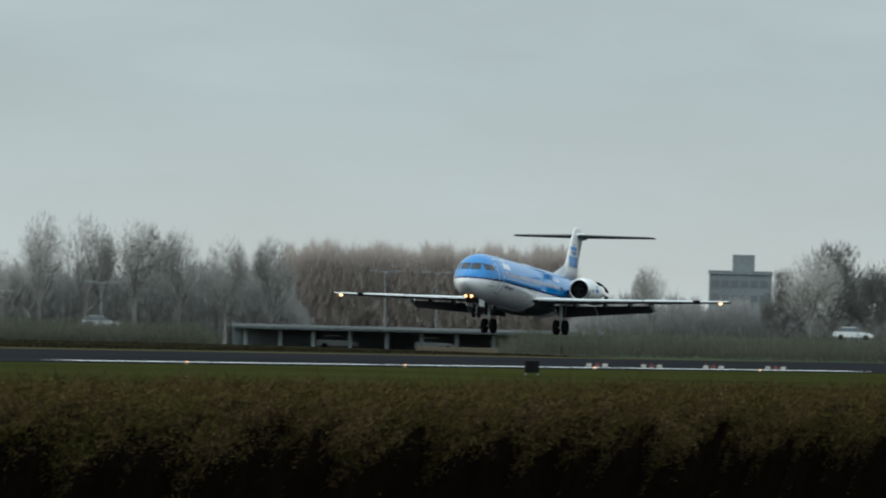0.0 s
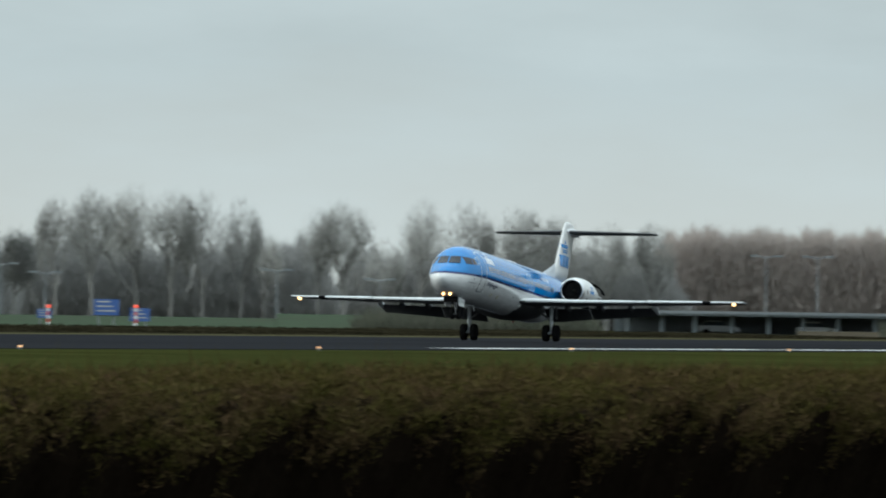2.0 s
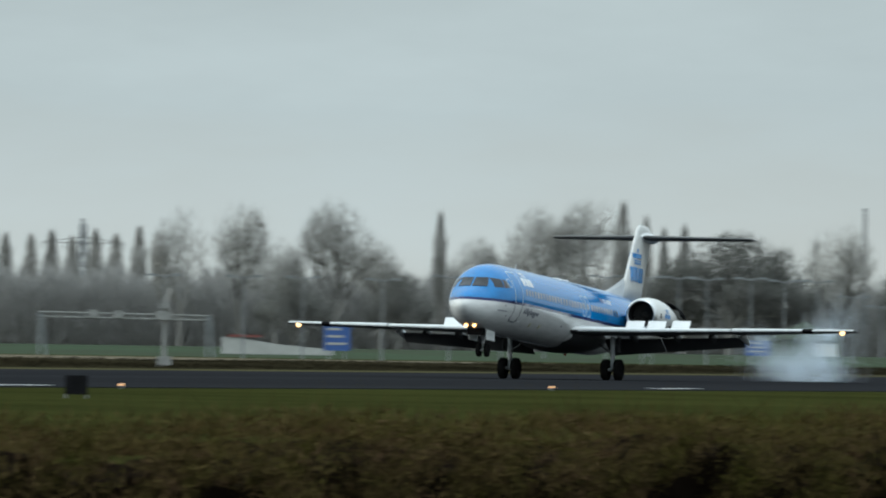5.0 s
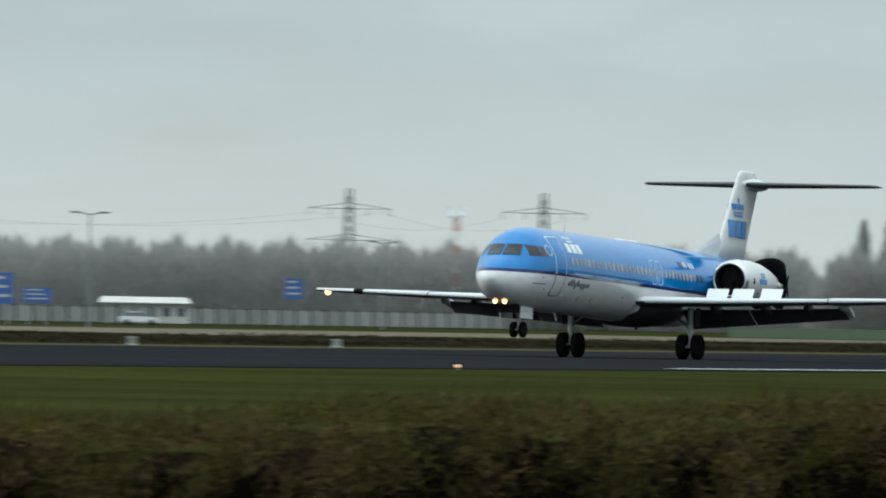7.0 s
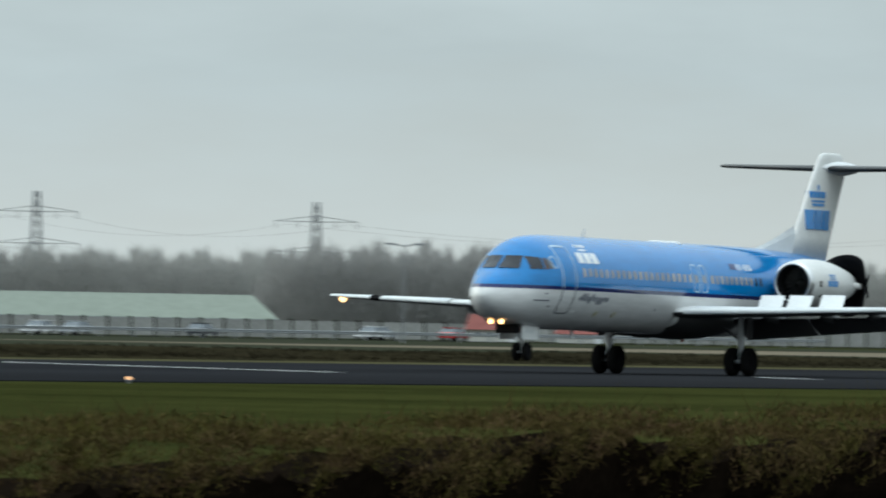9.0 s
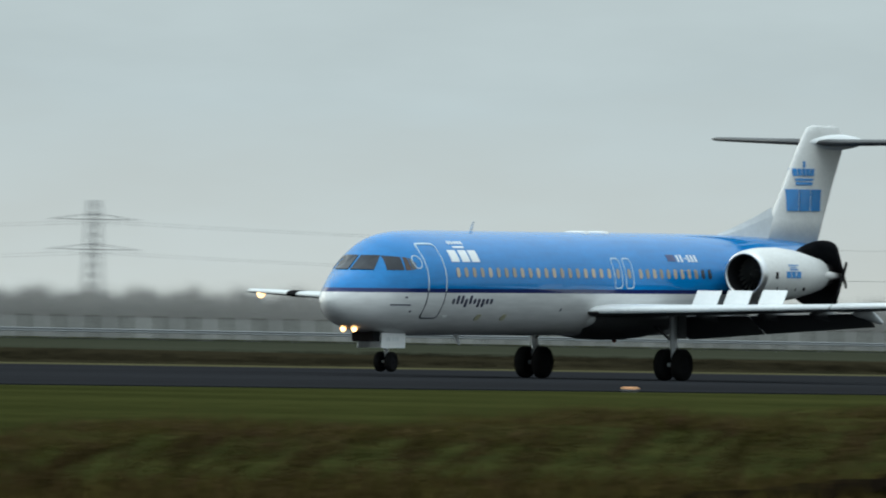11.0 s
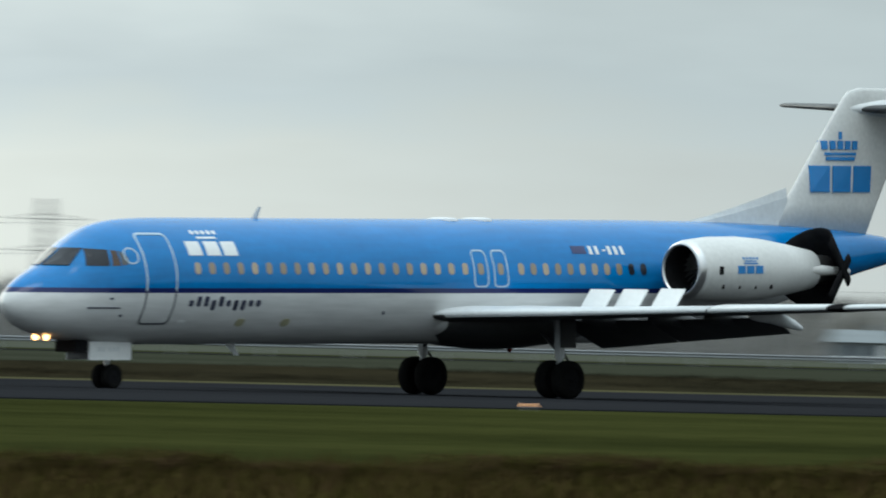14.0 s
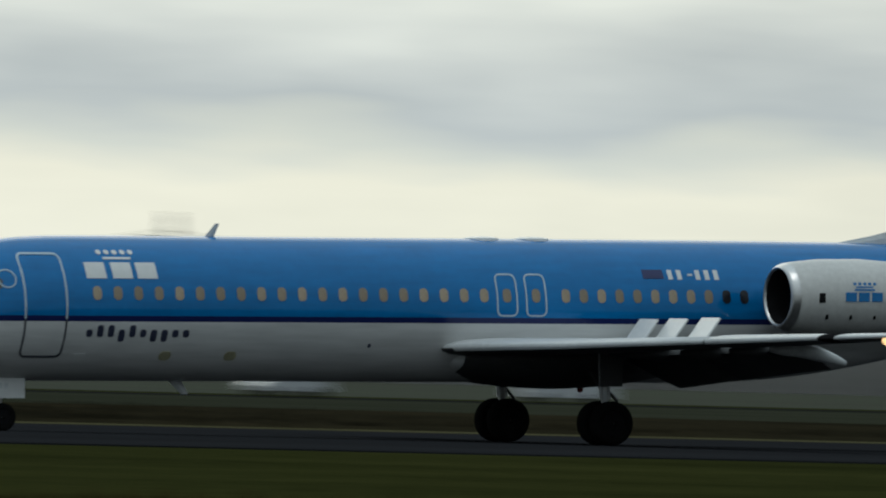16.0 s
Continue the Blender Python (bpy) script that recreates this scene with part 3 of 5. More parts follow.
    for z, le, ch in ((4.2, 28.3, 4.0), (5.2, 29.12, 3.68), (6.6, 30.22, 3.33), (7.7, 31.08, 3.12), (8.05, 31.38, 2.72), (8.25, 31.6, 2.2), (8.34, 32.0, 1.4)):
        rs.append([Vector((le + x - AXLE, h, z)) for x, h in airfoil(ch, 0.11)])
    loft(bm, rs)
    bmesh.ops.recalc_face_normals(bm, faces=bm.faces)
    fin = part("fin", bm, paint_nacelle, plane, "white tail fin", smooth=True)
    bm = bmesh.new()
    rs = []
    for u in (0, 0.25, 0.5, 0.75, 1.0):
        a, z1 = 25.2 + 4.0 * u, 4.64 + 0.95 * u**1.2
        rs.append([Vector((a - AXLE, y, z)) for y, z in ((0.10, 4.45), (0.05, 4.4 + (z1 - 4.4) * 0.8), (0, z1 + 0.02), (-0.05, 4.4 + (z1 - 4.4) * 0.8), (-0.10, 4.45))])
    loft(bm, rs)
    bmesh.ops.recalc_face_normals(bm, faces=bm.faces)
    part("dorsal_fin", bm, paint_grey, plane, "pale grey dorsal fillet")
    bm = bmesh.new()
    rs = [[Vector((31.6 + 4.0 * u - AXLE, 0.27 * e * math.cos(2 * math.pi * j / 16), 7.77 + 0.05 * u + 0.27 * e * math.sin(2 * math.pi * j / 16))) for j in range(16)]
          for u, e in [(k / 12, max(0.02, math.sin(math.pi * min(1, k / 12 * 0.9 + 0.08)) ** 0.6)) for k in range(13)]]
    loft(bm, rs)
    part("tail_bullet", bm, paint_white, fin, smooth=True)
    for sd in (1, -1):
        bm = bmesh.new()
        rs = []
        for y, le, ch in ((0.05, 31.9, 3.1), (2.0, 32.75, 2.55), (4.0, 33.6, 2.0), (4.8, 33.95, 1.75), (5.02, 34.3, 1.3)):
            rs.append([Vector((le + x - AXLE, -sd * y, 7.75 + 0.02 * y + h)) for x, h in airfoil(ch, 0.09)])
        loft(bm, rs)
        bmesh.ops.recalc_face_normals(bm, faces=bm.faces)
        # the painted shade grey covers the whole tailplane
        part("tailplane", bm, shade_grey, plane, "horizontal tailplane in the dark shade grey", smooth=True)
        # fin marks as plain shapes
        bm = bmesh.new()

        def fin_plate(x0, x1, z0, z1, lean=0.0, sd=sd):
            vs = []
            for o in (-0.02, 0.012):
                vs.append([Vector((x - AXLE, -sd * (fin_half(x, z) + o), z)) for x, z in ((x0, z0), (x1, z0), (x1 + lean, z1), (x0 + lean, z1))])
            loft(bm, vs)
        for k in range(3):
            fin_plate(30.00 + 0.86 * k, 30.74 + 0.86 * k, 5.50, 6.22)
        fin_plate(30.62, 31.74, 6.36, 6.46)
        fin_plate(30.58, 31.78, 6.50, 6.58)
        for k in range(5):
            fin_plate(30.48 + 0.29 * k, 30.68 + 0.29 * k, 6.66, 6.90)
        fin_plate(31.12, 31.22, 6.94, 7.14)
        bmesh.ops.recalc_face_normals(bm, faces=bm.faces)
        part("fin_mark", bm, paint_blue, fin, "blue crown shape over three blue blocks")
    # engines
    for sd in (1, -1):
        ey, ez, e0 = -sd * 2.72, 3.43, 22.28
        c = (e0 - AXLE, ey, ez)
        bm = bmesh.new()
        revolve(bm, [(0.0, 0.67), (0.06, 0.73), (0.3, 0.80), (1.0, 0.87), (2.1, 0.88), (3.0, 0.82), (4.0, 0.68), (4.9, 0.53), (4.92, 0.48), (4.2, 0.47)], c, caps=False)
        nac = part("engine_nacelle", bm, paint_nacelle, plane, "white rear-mounted engine nacelle", smooth=True)
        bm = bmesh.new()
        revolve(bm, [(0.95, 0.61), (0.35, 0.58), (0.12, 0.60), (0.05, 0.63)], c, caps=False)
        part("inlet_duct", bm, dark_inside, nac, smooth=True)
        bm = bmesh.new()
        revolve(bm, [(0.05, 0.63), (0.0, 0.65), (-0.012, 0.675), (0.05, 0.735), (0.20, 0.785)], c, caps=False)
        part("inlet_lip", bm, metal_bare, nac, "bare metal inlet lip", smooth=True)
        bm = bmesh.new()
        revolve(bm, [(0.9, 0.62), (0.92, 0.01)], c, caps=False)
        part("fan_disc", bm, dark_inside, nac)
        bm = bmesh.new()
        revolve(bm, [(0.45, 0.01), (0.6, 0.10), (0.88, 0.19)], c, caps=False, n=16)
        part("spinner", bm, metal_dark, nac, smooth=True)
        for k in range(22):
            bm = bmesh.new()
            t = 2 * math.pi * k / 22
            r, q = Vector((0, math.cos(t), math.sin(t))), Vector((0.05, -math.sin(t) * 0.05, math.cos(t) * 0.05))
            p = Vector(c)
            X = Vector((0.8, 0, 0))
            bm.faces.new([bm.verts.new(v) for v in (p + X + r * 0.18 - q, p + X + r * 0.18 + q, p + X + r * 0.58 + q * 1.4, p + X + r * 0.58 - q * 1.4)])
            part("fan_blade", bm, metal_dark, nac)
        bm = bmesh.new()
        tube(bm, (e0 + 4.5 - AXLE, ey - sd * 0.44, ez), (e0 + 6.1 - AXLE, ey - sd * 0.40, ez - 0.05), 0.17, 0.09, 12)
        part("hinge_fairing", bm, paint_nacelle, nac, "white reverser hinge fairing", smooth=True)
        bm = bmesh.new()
        revolve(bm, [(4.3, 0.44), (5.6, 0.38), (5.62, 0.34), (4.3, 0.3)], c, caps=False)
        part("exhaust_nozzle", bm, metal_dark, nac, smooth=True)
        bm = bmesh.new()
        loft(bm, [[Vector((x - AXLE, -sd * y, 3.42 + h)) for x, h in ((23.3, 0), (24.3, 0.14), (27.4, 0.10), (28.2, 0), (27.4, -0.10), (24.3, -0.14))] for y in (1.1, 2.1)])
        bmesh.ops.recalc_face_normals(bm, faces=bm.faces)
        part("engine_pylon", bm, paint_blue, plane)
        bm = bmesh.new()
        for k in range(3):
            x = 23.60 + 0.34 * k
            loft(bm, [[Vector((xx - AXLE, -sd * (2.72 + math.sqrt(max(0, 0.877**2 - (zz - 3.42)**2)) + o), zz)) for xx, zz in ((x, 3.33), (x + 0.28, 3.33), (x + 0.28, 3.54), (x, 3.54))] for o in (-0.02, 0.014)])
        for x0, x1, z0, z1 in [(23.84, 24.36, 3.58, 3.62), (23.88, 24.32, 3.65, 3.68)] + [(23.82 + 0.13 * k, 23.89 + 0.13 * k, 3.71, 3.77) for k in range(5)]:
            loft(bm, [[Vector((xx - AXLE, -sd * (2.72 + math.sqrt(max(0, 0.877**2 - (zz - 3.42)**2)) + o), zz)) for xx, zz in ((x0, z0), (x1, z0), (x1, z1), (x0, z1))] for o in (-0.02, 0.014)])
        bmesh.ops.recalc_face_normals(bm, faces=bm.faces)
        part("nacelle_mark", bm, paint_blue, nac, "blue crown shape over blue blocks")
        bm = bmesh.new()
        loft(bm, [[Vector((xx - AXLE, -sd * (2.72 + 0.83 + o), zz)) for xx, zz in ((22.93, 3.3), (23.08, 3.3), (23.08, 3.52), (22.93, 3.52))] for o in (-0.04, 0.02)])
        part("nacelle_vent", bm, dark_inside, nac)
        for k in range(4):
            bm = bmesh.new()
            x, z = 23.15 + 0.62 * k, 2.98
            y = 2.72 + math.sqrt(0.872 ** 2 - (z - 3.42) ** 2)
            box(bm, x - AXLE, x + 0.05 - AXLE, min(-sd * (y - 0.05), -sd * (y + 0.012)), max(-sd * (y - 0.05), -sd * (y + 0.012)), z - 0.06, z + 0.05)
            part("latch", bm, dark_inside, nac, "small dark cowl latch")
        # clamshell reverser doors, keyed below
        for up in (1, -1):
            bm = bmesh.new()
            rs = []
            for k in range(7):
                x = 0.0 + 1.45 * k / 6
                rad = 0.84 - 0.14 * k / 6
                arc = [(math.cos(t) * rad, math.sin(t) * rad) for t in [math.pi * (0.06 + 0.88 * j / 12) for j in range(13)]]
                inn = [(math.cos(t) * (rad - 0.06), math.sin(t) * (rad - 0.06)) for t in [math.pi * (0.06 + 0.88 * j / 12) for j in range(12, -1, -1)]]
                rs.append([Vector((x - 1.1, y, up * z)) for y, z in arc + inn])
            loft(bm, rs)
            bmesh.ops.recalc_face_normals(bm, faces=bm.faces)
            ob = part("reverser_door", bm, dark_inside, plane, "dark open thrust reverser door", smooth=True)
            REVERSERS.append((ob, (e0 + 5.75 - AXLE, ey, ez), up))
    # landing gear
    def wheel(x, y, r, w, parent, lift=0.0):
        bm = bmesh.new()
        revolve(bm, [(-w * 0.36, r * 0.55), (-w * 0.5, r * 0.66), (-w * 0.5, r * 0.86), (-w * 0.36, r * 0.975), (0, r), (w * 0.36, r * 0.975), (w * 0.5, r * 0.86), (w * 0.5, r * 0.66), (w * 0.36, r * 0.55)],
                (x, y, r + lift), "y", 28, caps=False)
        ty = part("tyre", bm, rubber, parent, smooth=True)
        bm = bmesh.new()
        revolve(bm, [(-w * 0.38, 0.02), (-w * 0.30, r * 0.2), (-w * 0.34, r * 0.56), (w * 0.34, r * 0.56), (w * 0.30, r * 0.2), (w * 0.38, 0.02)], (x, y, r + lift), "y", 20, caps=False)
        part("rim", bm, dark_inside, ty)
    for sd in (1, -1):
        gear = new("main_gear")
        gear.parent = plane
        y = -sd * 2.55
        for dy in (-0.31, 0.31):
            wheel(0.0, y + dy, 0.51, 0.36, gear)
        bm = bmesh.new()
        tube(bm, (0, y, 0.5), (0, y, 1.2), 0.085)
        tube(bm, (0, y, 1.05), (-0.05, y, 2.1), 0.13)
        tube(bm, (0, y - 0.33, 0.51), (0, y + 0.33, 0.51), 0.07)
        part("strut", bm, paint_grey, gear)
        bm = bmesh.new()
        tube(bm, (-0.05, y, 1.25), (-0.1, y + sd * 1.0, 2.0), 0.05)
        tube(bm, (0.05, y, 0.75), (0.32, y, 1.0), 0.035)
        tube(bm, (0.32, y, 1.0), (0.05, y, 1.3), 0.035)
        part("brace", bm, metal_dark, gear)
        bm = bmesh.new()
        box(bm, -0.28, 0.28, y - sd * 0.30 - 0.02, y - sd * 0.30 + 0.02, 1.35, 2.1)
        bmesh.ops.bevel(bm, geom=bm.edges[:], offset=0.015, segments=1)
        part("gear_door", bm, shade_grey, gear)
    gear = new("nose_gear")
    gear.parent = plane
    nx = 3.75 - AXLE
    for dy in (-0.19, 0.19):
        wheel(nx, dy, 0.32, 0.20, gear, 0.27)
    bm = bmesh.new()
    tube(bm, (nx, 0, 0.59), (nx, 0, 1.0), 0.05)
    tube(bm, (nx, 0, 0.9), (nx + 0.12, 0, 1.6), 0.08)
    tube(bm, (nx, -0.2, 0.59), (nx, 0.2, 0.59), 0.045)
    tube(bm, (nx, 0, 1.0), (nx - 0.75, 0, 1.5), 0.04)
    part("strut", bm, paint_white, gear)
    for sd in (1, -1):
        bm = bmesh.new()
        box(bm, nx - 1.05, nx + 0.45, -sd * 0.42 - 0.015, -sd * 0.42 + 0.015, 1.02, 1.5)
        bmesh.ops.bevel(bm, geom=bm.edges[:], offset=0.012, segments=1)
        dr = part("gear_door", bm, paint_white, gear, "white nose gear door")
        for k in range(5):
            bm = bmesh.new()
            x = nx - 0.75 + 0.15 * k + (0.08 if k > 1 else 0)
            box(bm, x, x + 0.10, -sd * 0.437 - 0.004, -sd * 0.437 + 0.004, 1.24, 1.36)
            part("number_bar", bm, paint_grey, dr)
    # landing lamps on the nose gear leg
    bm = bmesh.new()
    box(bm, nx - 1.50, nx - 1.06, -0.38, 0.38, 1.22, 1.55)
    bmesh.ops.bevel(bm, geom=bm.edges[:], offset=0.04, segments=2)
    hs = part("lamp_housing", bm, dark_inside, gear)
    for dy in (-0.2, 0.2):
        bm = bmesh.new()
        bmesh.ops.create_icosphere(bm, subdivisions=2, radius=0.09, matrix=Matrix.Translation((LAMP_X, dy, 1.61)))
        part("landing_lamp", bm, lamp_warm, gear, "lit warm landing lamp")
    return plane


LAMP_X = 1.38 - AXLE
DUMPERS, REVERSERS = [], []


def fin_half(x, z):
    """Half thickness of the fin at (aft of the nose, height)."""
    u = (z - 4.2) / (8.05 - 4.2)
    le, ch = 28.3 + 3.05 * u, 4.0 - 1.0 * u
    q = min(0.98, max(0.02, (x - le) / ch))
    return 5 * 0.11 * ch * (0.2969 * math.sqrt(q) - 0.126 * q - 0.3516 * q**2 + 0.2843 * q**3 - 0.1036 * q**4) * 0.9


airliner = build_airliner()


# ---- runway furniture ----
def build_markings():
    bm = bmesh.new()
    for x0, x1 in ((694, 773), (779, 842), (846, 930)):
        box(bm, x0, x1, RUNWAY_Y - 36.6, RUNWAY_Y - 34.6, 0.02, 0.036)
    for x0, x1 in ((455, 480), (94.0, 96.6), (560, 566)):
        box(bm, x0, x1, RUNWAY_Y - 38.2, RUNWAY_Y - 37.4, 0.02, 0.036)
    # a lead-off line that leaves the centre line at an angle
    for (xa, ya), (xb, yb) in (((406, 181), (446, 214)), ((433, 175), (440, 180))):
        d = Vector((xb - xa, yb - ya, 0)).normalized()
        s = Vector((-d.y, d.x, 0)) * 0.3
        for q in ([Vector((xa, ya, 0.036)) - s, Vector((xb, yb, 0.036)) - s, Vector((xb, yb, 0.036)) + s, Vector((xa, ya, 0.036)) + s],):
            bm.faces.new([bm.verts.new(v) for v in q])
    part("marking", bm, marking_m, runway, "worn white runway markings")


build_markings()


def build_edge_lamp():
    base = tagged(new("runway_edge_lamp"), "small lit runway edge lamp on a short stem", "runway lamp", "runway edge lamps")
    bm = bmesh.new()
    tube(bm, (0, 0, 0), (0, 0, 0.06), 0.04)
    part("stem", bm, steel_m, base)
    bm = bmesh.new()
    revolve(bm, [(0.05, 0.05), (0.07, 0.075), (0.09, 0.07)], (0, 0, 0), "z", 12)
    part("collar", bm, steel_m, base)
    bm = bmesh.new()
    revolve(bm, [(0.09, 0.07), (0.13, 0.07), (0.16, 0.045), (0.17, 0.01)], (0, 0, 0), "z", 12)
    part("lens", bm, lamp_runway, base, "lit warm white lens")
    return base


lamp = build_edge_lamp()
lamp.location = (179.5, 141.5, 0.0)
copy_thing(lamp, pose(113.0, 141.5, 0.0))
for k in range(1, 14):
    copy_thing(lamp, pose(200.3 + 53.45 * k, 143.0, 0.0))


def build_sign_box(x, y):
    base = tagged(new("runway_sign"), "small dark runway sign box on legs in the grass", "sign", "runway signs")
    base.matrix_world = pose(x, y, 0, 0, 0, -68)
    bm = bmesh.new()
    box(bm, -0.30, 0.30, -0.10, 0.10, 0.10, 0.62)
    bmesh.ops.bevel(bm, geom=bm.edges[:], offset=0.03, segments=2)
    part("case", bm, dark_inside, base)
    for dx in (-0.28, 0.28):
        bm = bmesh.new()
        tube(bm, (dx, 0, 0), (dx, 0, 0.12), 0.03)
        part("leg", bm, steel_m, base)


for x, y in ((646, 120.0), (387, 119.6), (182, 120.0)):
    build_sign_box(x, y)


def cloud_of(name, tris, material, label, category, kind="stuff", parent=None):
    """One mesh from an array of triangles (n, 3, 3)."""
    me = bpy.data.meshes.new(name)
    n = len(tris)
    me.vertices.add(3 * n)
    me.vertices.foreach_set("co", np.asarray(tris, np.float32).ravel())
    me.loops.add(3 * n)
    me.loops.foreach_set("vertex_index", np.arange(3 * n, dtype=np.int32))
    me.polygons.add(n)
    me.polygons.foreach_set("loop_start", np.arange(0, 3 * n, 3, dtype=np.int32))
    me.update()
    me.validate()
    me.materials.append(material)
    ob = new(name, me)
    if parent is not None:
        ob.parent = parent
    else:
        tagged(ob, label, category, kind=kind)
    return ob


def blades(rng, p, length, width, up=0.0, lean=(0, 0, 0)):
    """Thin triangles at the points p, in random directions drawn upwards by up."""
    n = len(p)
    d = rng.normal(size=(n, 3)) + np.array([0, 0, up]) + np.asarray(lean)
    d /= np.linalg.norm(d, axis=1, keepdims=True)
    s = np.cross(d, rng.normal(size=(n, 3)))
    s /= np.linalg.norm(s, axis=1, keepdims=True) + 1e-9
    L, W = np.reshape(length, (-1, 1)) * np.ones((n, 1)), np.reshape(width, (-1, 1)) * np.ones((n, 1))
    return np.stack([p - s * W / 2, p + s * W / 2, p + d * L], 1)


def stems(rng, p, length, width, d):
    """Upright or leaning thin triangles along the directions d, their broad side level."""
    n = len(p)
    d = d / np.linalg.norm(d, axis=1, keepdims=True)
    a = rng.uniform(0, 2 * np.pi, n)
    s = np.stack([np.cos(a), np.sin(a), np.zeros(n)], 1) * np.reshape(width, (-1, 1)) / 2
    return np.stack([p - s, p + s, p + d * np.reshape(length, (-1, 1))], 1)


# ---- the clipped hedge before the camera ----
HEDGE_Y = 25.0


def leaf_material():
    """Brown and green patches in the leaves, each leaf a little different."""
    m = mat("hedge_foliage", (0.041, 0.041, 0.009), 0.9, second=(0.076, 0.045, 0.027), scale=2.2, fine=3.5)
    nt = m.node_tree
    N, L = nt.nodes.new, nt.links.new
    b = nt.nodes["Principled BSDF"]
    src = b.inputs["Base Color"].links[0].from_socket
    g, r, mu = N("ShaderNodeNewGeometry"), N("ShaderNodeMapRange"), N("ShaderNodeMix")
    r.inputs[3].default_value, r.inputs[4].default_value = 0.5, 1.4
    mu.data_type, mu.blend_type = "RGBA", "MULTIPLY"
    mu.inputs[0].default_value = 1
    L(g.outputs["Random Per Island"], r.inputs[0])
    L(src, mu.inputs[6])
    L(r.outputs[0], mu.inputs[7])
    L(mu.outputs[2], b.inputs["Base Color"])
    b.inputs["Specular IOR Level"].default_value = 0.0
    return m


foliage_m = leaf_material()


def hedge_top(x):
    """Height of the hedge along its run: it falls away into low weeds."""
    x = np.asarray(x, float)
    return np.interp(x, [-40, -15, 2, 14, 26, 40, 56, 70, 100, 160], [0.10, 0.2, 0.34, 0.42, 0.66, 0.86, 0.98, 1.12, 1.18, 1.16]) + 0.06 * np.sin(x * 0.9) + 0.04 * np.sin(x * 2.7 + 1)


def build_hedge():
    rng = np.random.default_rng(5)
    # solid core in the shade colour, seen wherever leaves are missing
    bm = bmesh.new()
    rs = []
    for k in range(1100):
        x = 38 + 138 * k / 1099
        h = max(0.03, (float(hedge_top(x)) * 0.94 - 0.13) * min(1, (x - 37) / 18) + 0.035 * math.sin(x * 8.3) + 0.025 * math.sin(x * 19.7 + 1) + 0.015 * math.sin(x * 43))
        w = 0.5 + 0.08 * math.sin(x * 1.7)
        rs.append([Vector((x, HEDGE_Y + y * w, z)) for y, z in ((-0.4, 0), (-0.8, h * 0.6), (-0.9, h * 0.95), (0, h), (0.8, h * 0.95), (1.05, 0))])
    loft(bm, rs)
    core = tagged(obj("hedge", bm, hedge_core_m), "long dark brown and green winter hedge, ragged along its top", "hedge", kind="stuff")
    n = 1000000
    x = rng.uniform(-45, 176, n)
    h = hedge_top(x)
    u = rng.uniform(0, 1, n)
    z = h * u ** 0.6
    z = z * (1 - 0.30 * rng.random(n) * (np.sin(x * 1.9) * np.sin(x * 0.61 + 2) > 0.2))
    lump = 0.16 * np.sin(x * 3.1 + 2 * z) + 0.12 * np.sin(x * 7.7 - 4 * z) + 0.08 * np.sin(x * 17.0 + 9 * z)
    gap = np.sin(x * 2.3 + 3 * z) * np.sin(x * 0.9 - 2 * z) + 0.5 * np.sin(x * 5.1 + 7 * z) + 0.4 * np.sin(x * 0.31)
    # leaves thin out low down, so the core's painted shade shows there
    keep = ((gap > -0.30) | (h < 0.6) | (rng.random(n) < 0.7) | (u > 0.85)) & ((rng.random(n) < 0.34 + 0.9 * u ** 2) | (h < 0.6))
    y = HEDGE_Y - 0.80 + 0.98 * (1 - u) - 0.10 * rng.random(n) - lump * 1.0 + np.where(u > 0.85, rng.uniform(0, 1.3, n), 0)
    p = np.stack([x, y, z], 1)[keep]
    n = len(p)
    cloud_of("leaf", blades(rng, p, rng.uniform(0.03, 0.09, n), rng.uniform(0.005, 0.014, n), 0.7), foliage_m, "", "", parent=core)
    n = 60000
    x = rng.uniform(-45, 176, n)
    p = np.stack([x, HEDGE_Y + rng.uniform(-0.7, 0.7, n), hedge_top(x) - 0.08], 1)
    k = np.clip(rng.exponential(0.10, n), 0.05, 0.32)
    cloud_of("twig", blades(rng, p, k, 0.009, 1.4, (1.0, 0, 0)), weeds_m, "", "", parent=core)

    # rank weeds and dry grass before the hedge
    n = 110000
    x, y = rng.uniform(-60, 60, n), HEDGE_Y + rng.uniform(-24, 9, n)
    keep = rng.random(n) < 0.55 + 0.45 * np.sin(x * 0.7 + y * 0.5) * np.sin(y * 0.9 + 1)
    p = np.stack([x, y, np.zeros(n)], 1)[keep]
    n = len(p)
    tagged(sheet("rough_ground", -70, 62, -60, HEDGE_Y + 1, 0.012, rough_m), "rough brown and green ground below the weeds", "ground", kind="structure")
    cloud_of("rank_weeds", blades(rng, p, rng.uniform(0.10, 0.34, n), rng.uniform(0.03, 0.07, n), 2.0, (0.4, 0, 0)), weeds_m, "rank brown and green weeds before the hedge", "weeds")


weeds_m = mat("rank_weeds", (0.040, 0.037, 0.009), 0.9, second=(0.046, 0.027, 0.014), scale=0.5, fine=6)
rough_m = mat("rough_ground", (0.036, 0.033, 0.007), 0.95, second=(0.020, 0.013, 0.006), scale=0.25, fine=7, bump=0.05)
build_hedge()


# ---- the far verge beyond the runway ----
ditch_m = mat("ditch_scrub", (0.025, 0.021, 0.012), 0.95, second=(0.014, 0.013, 0.008), scale=0.1, fine=10)


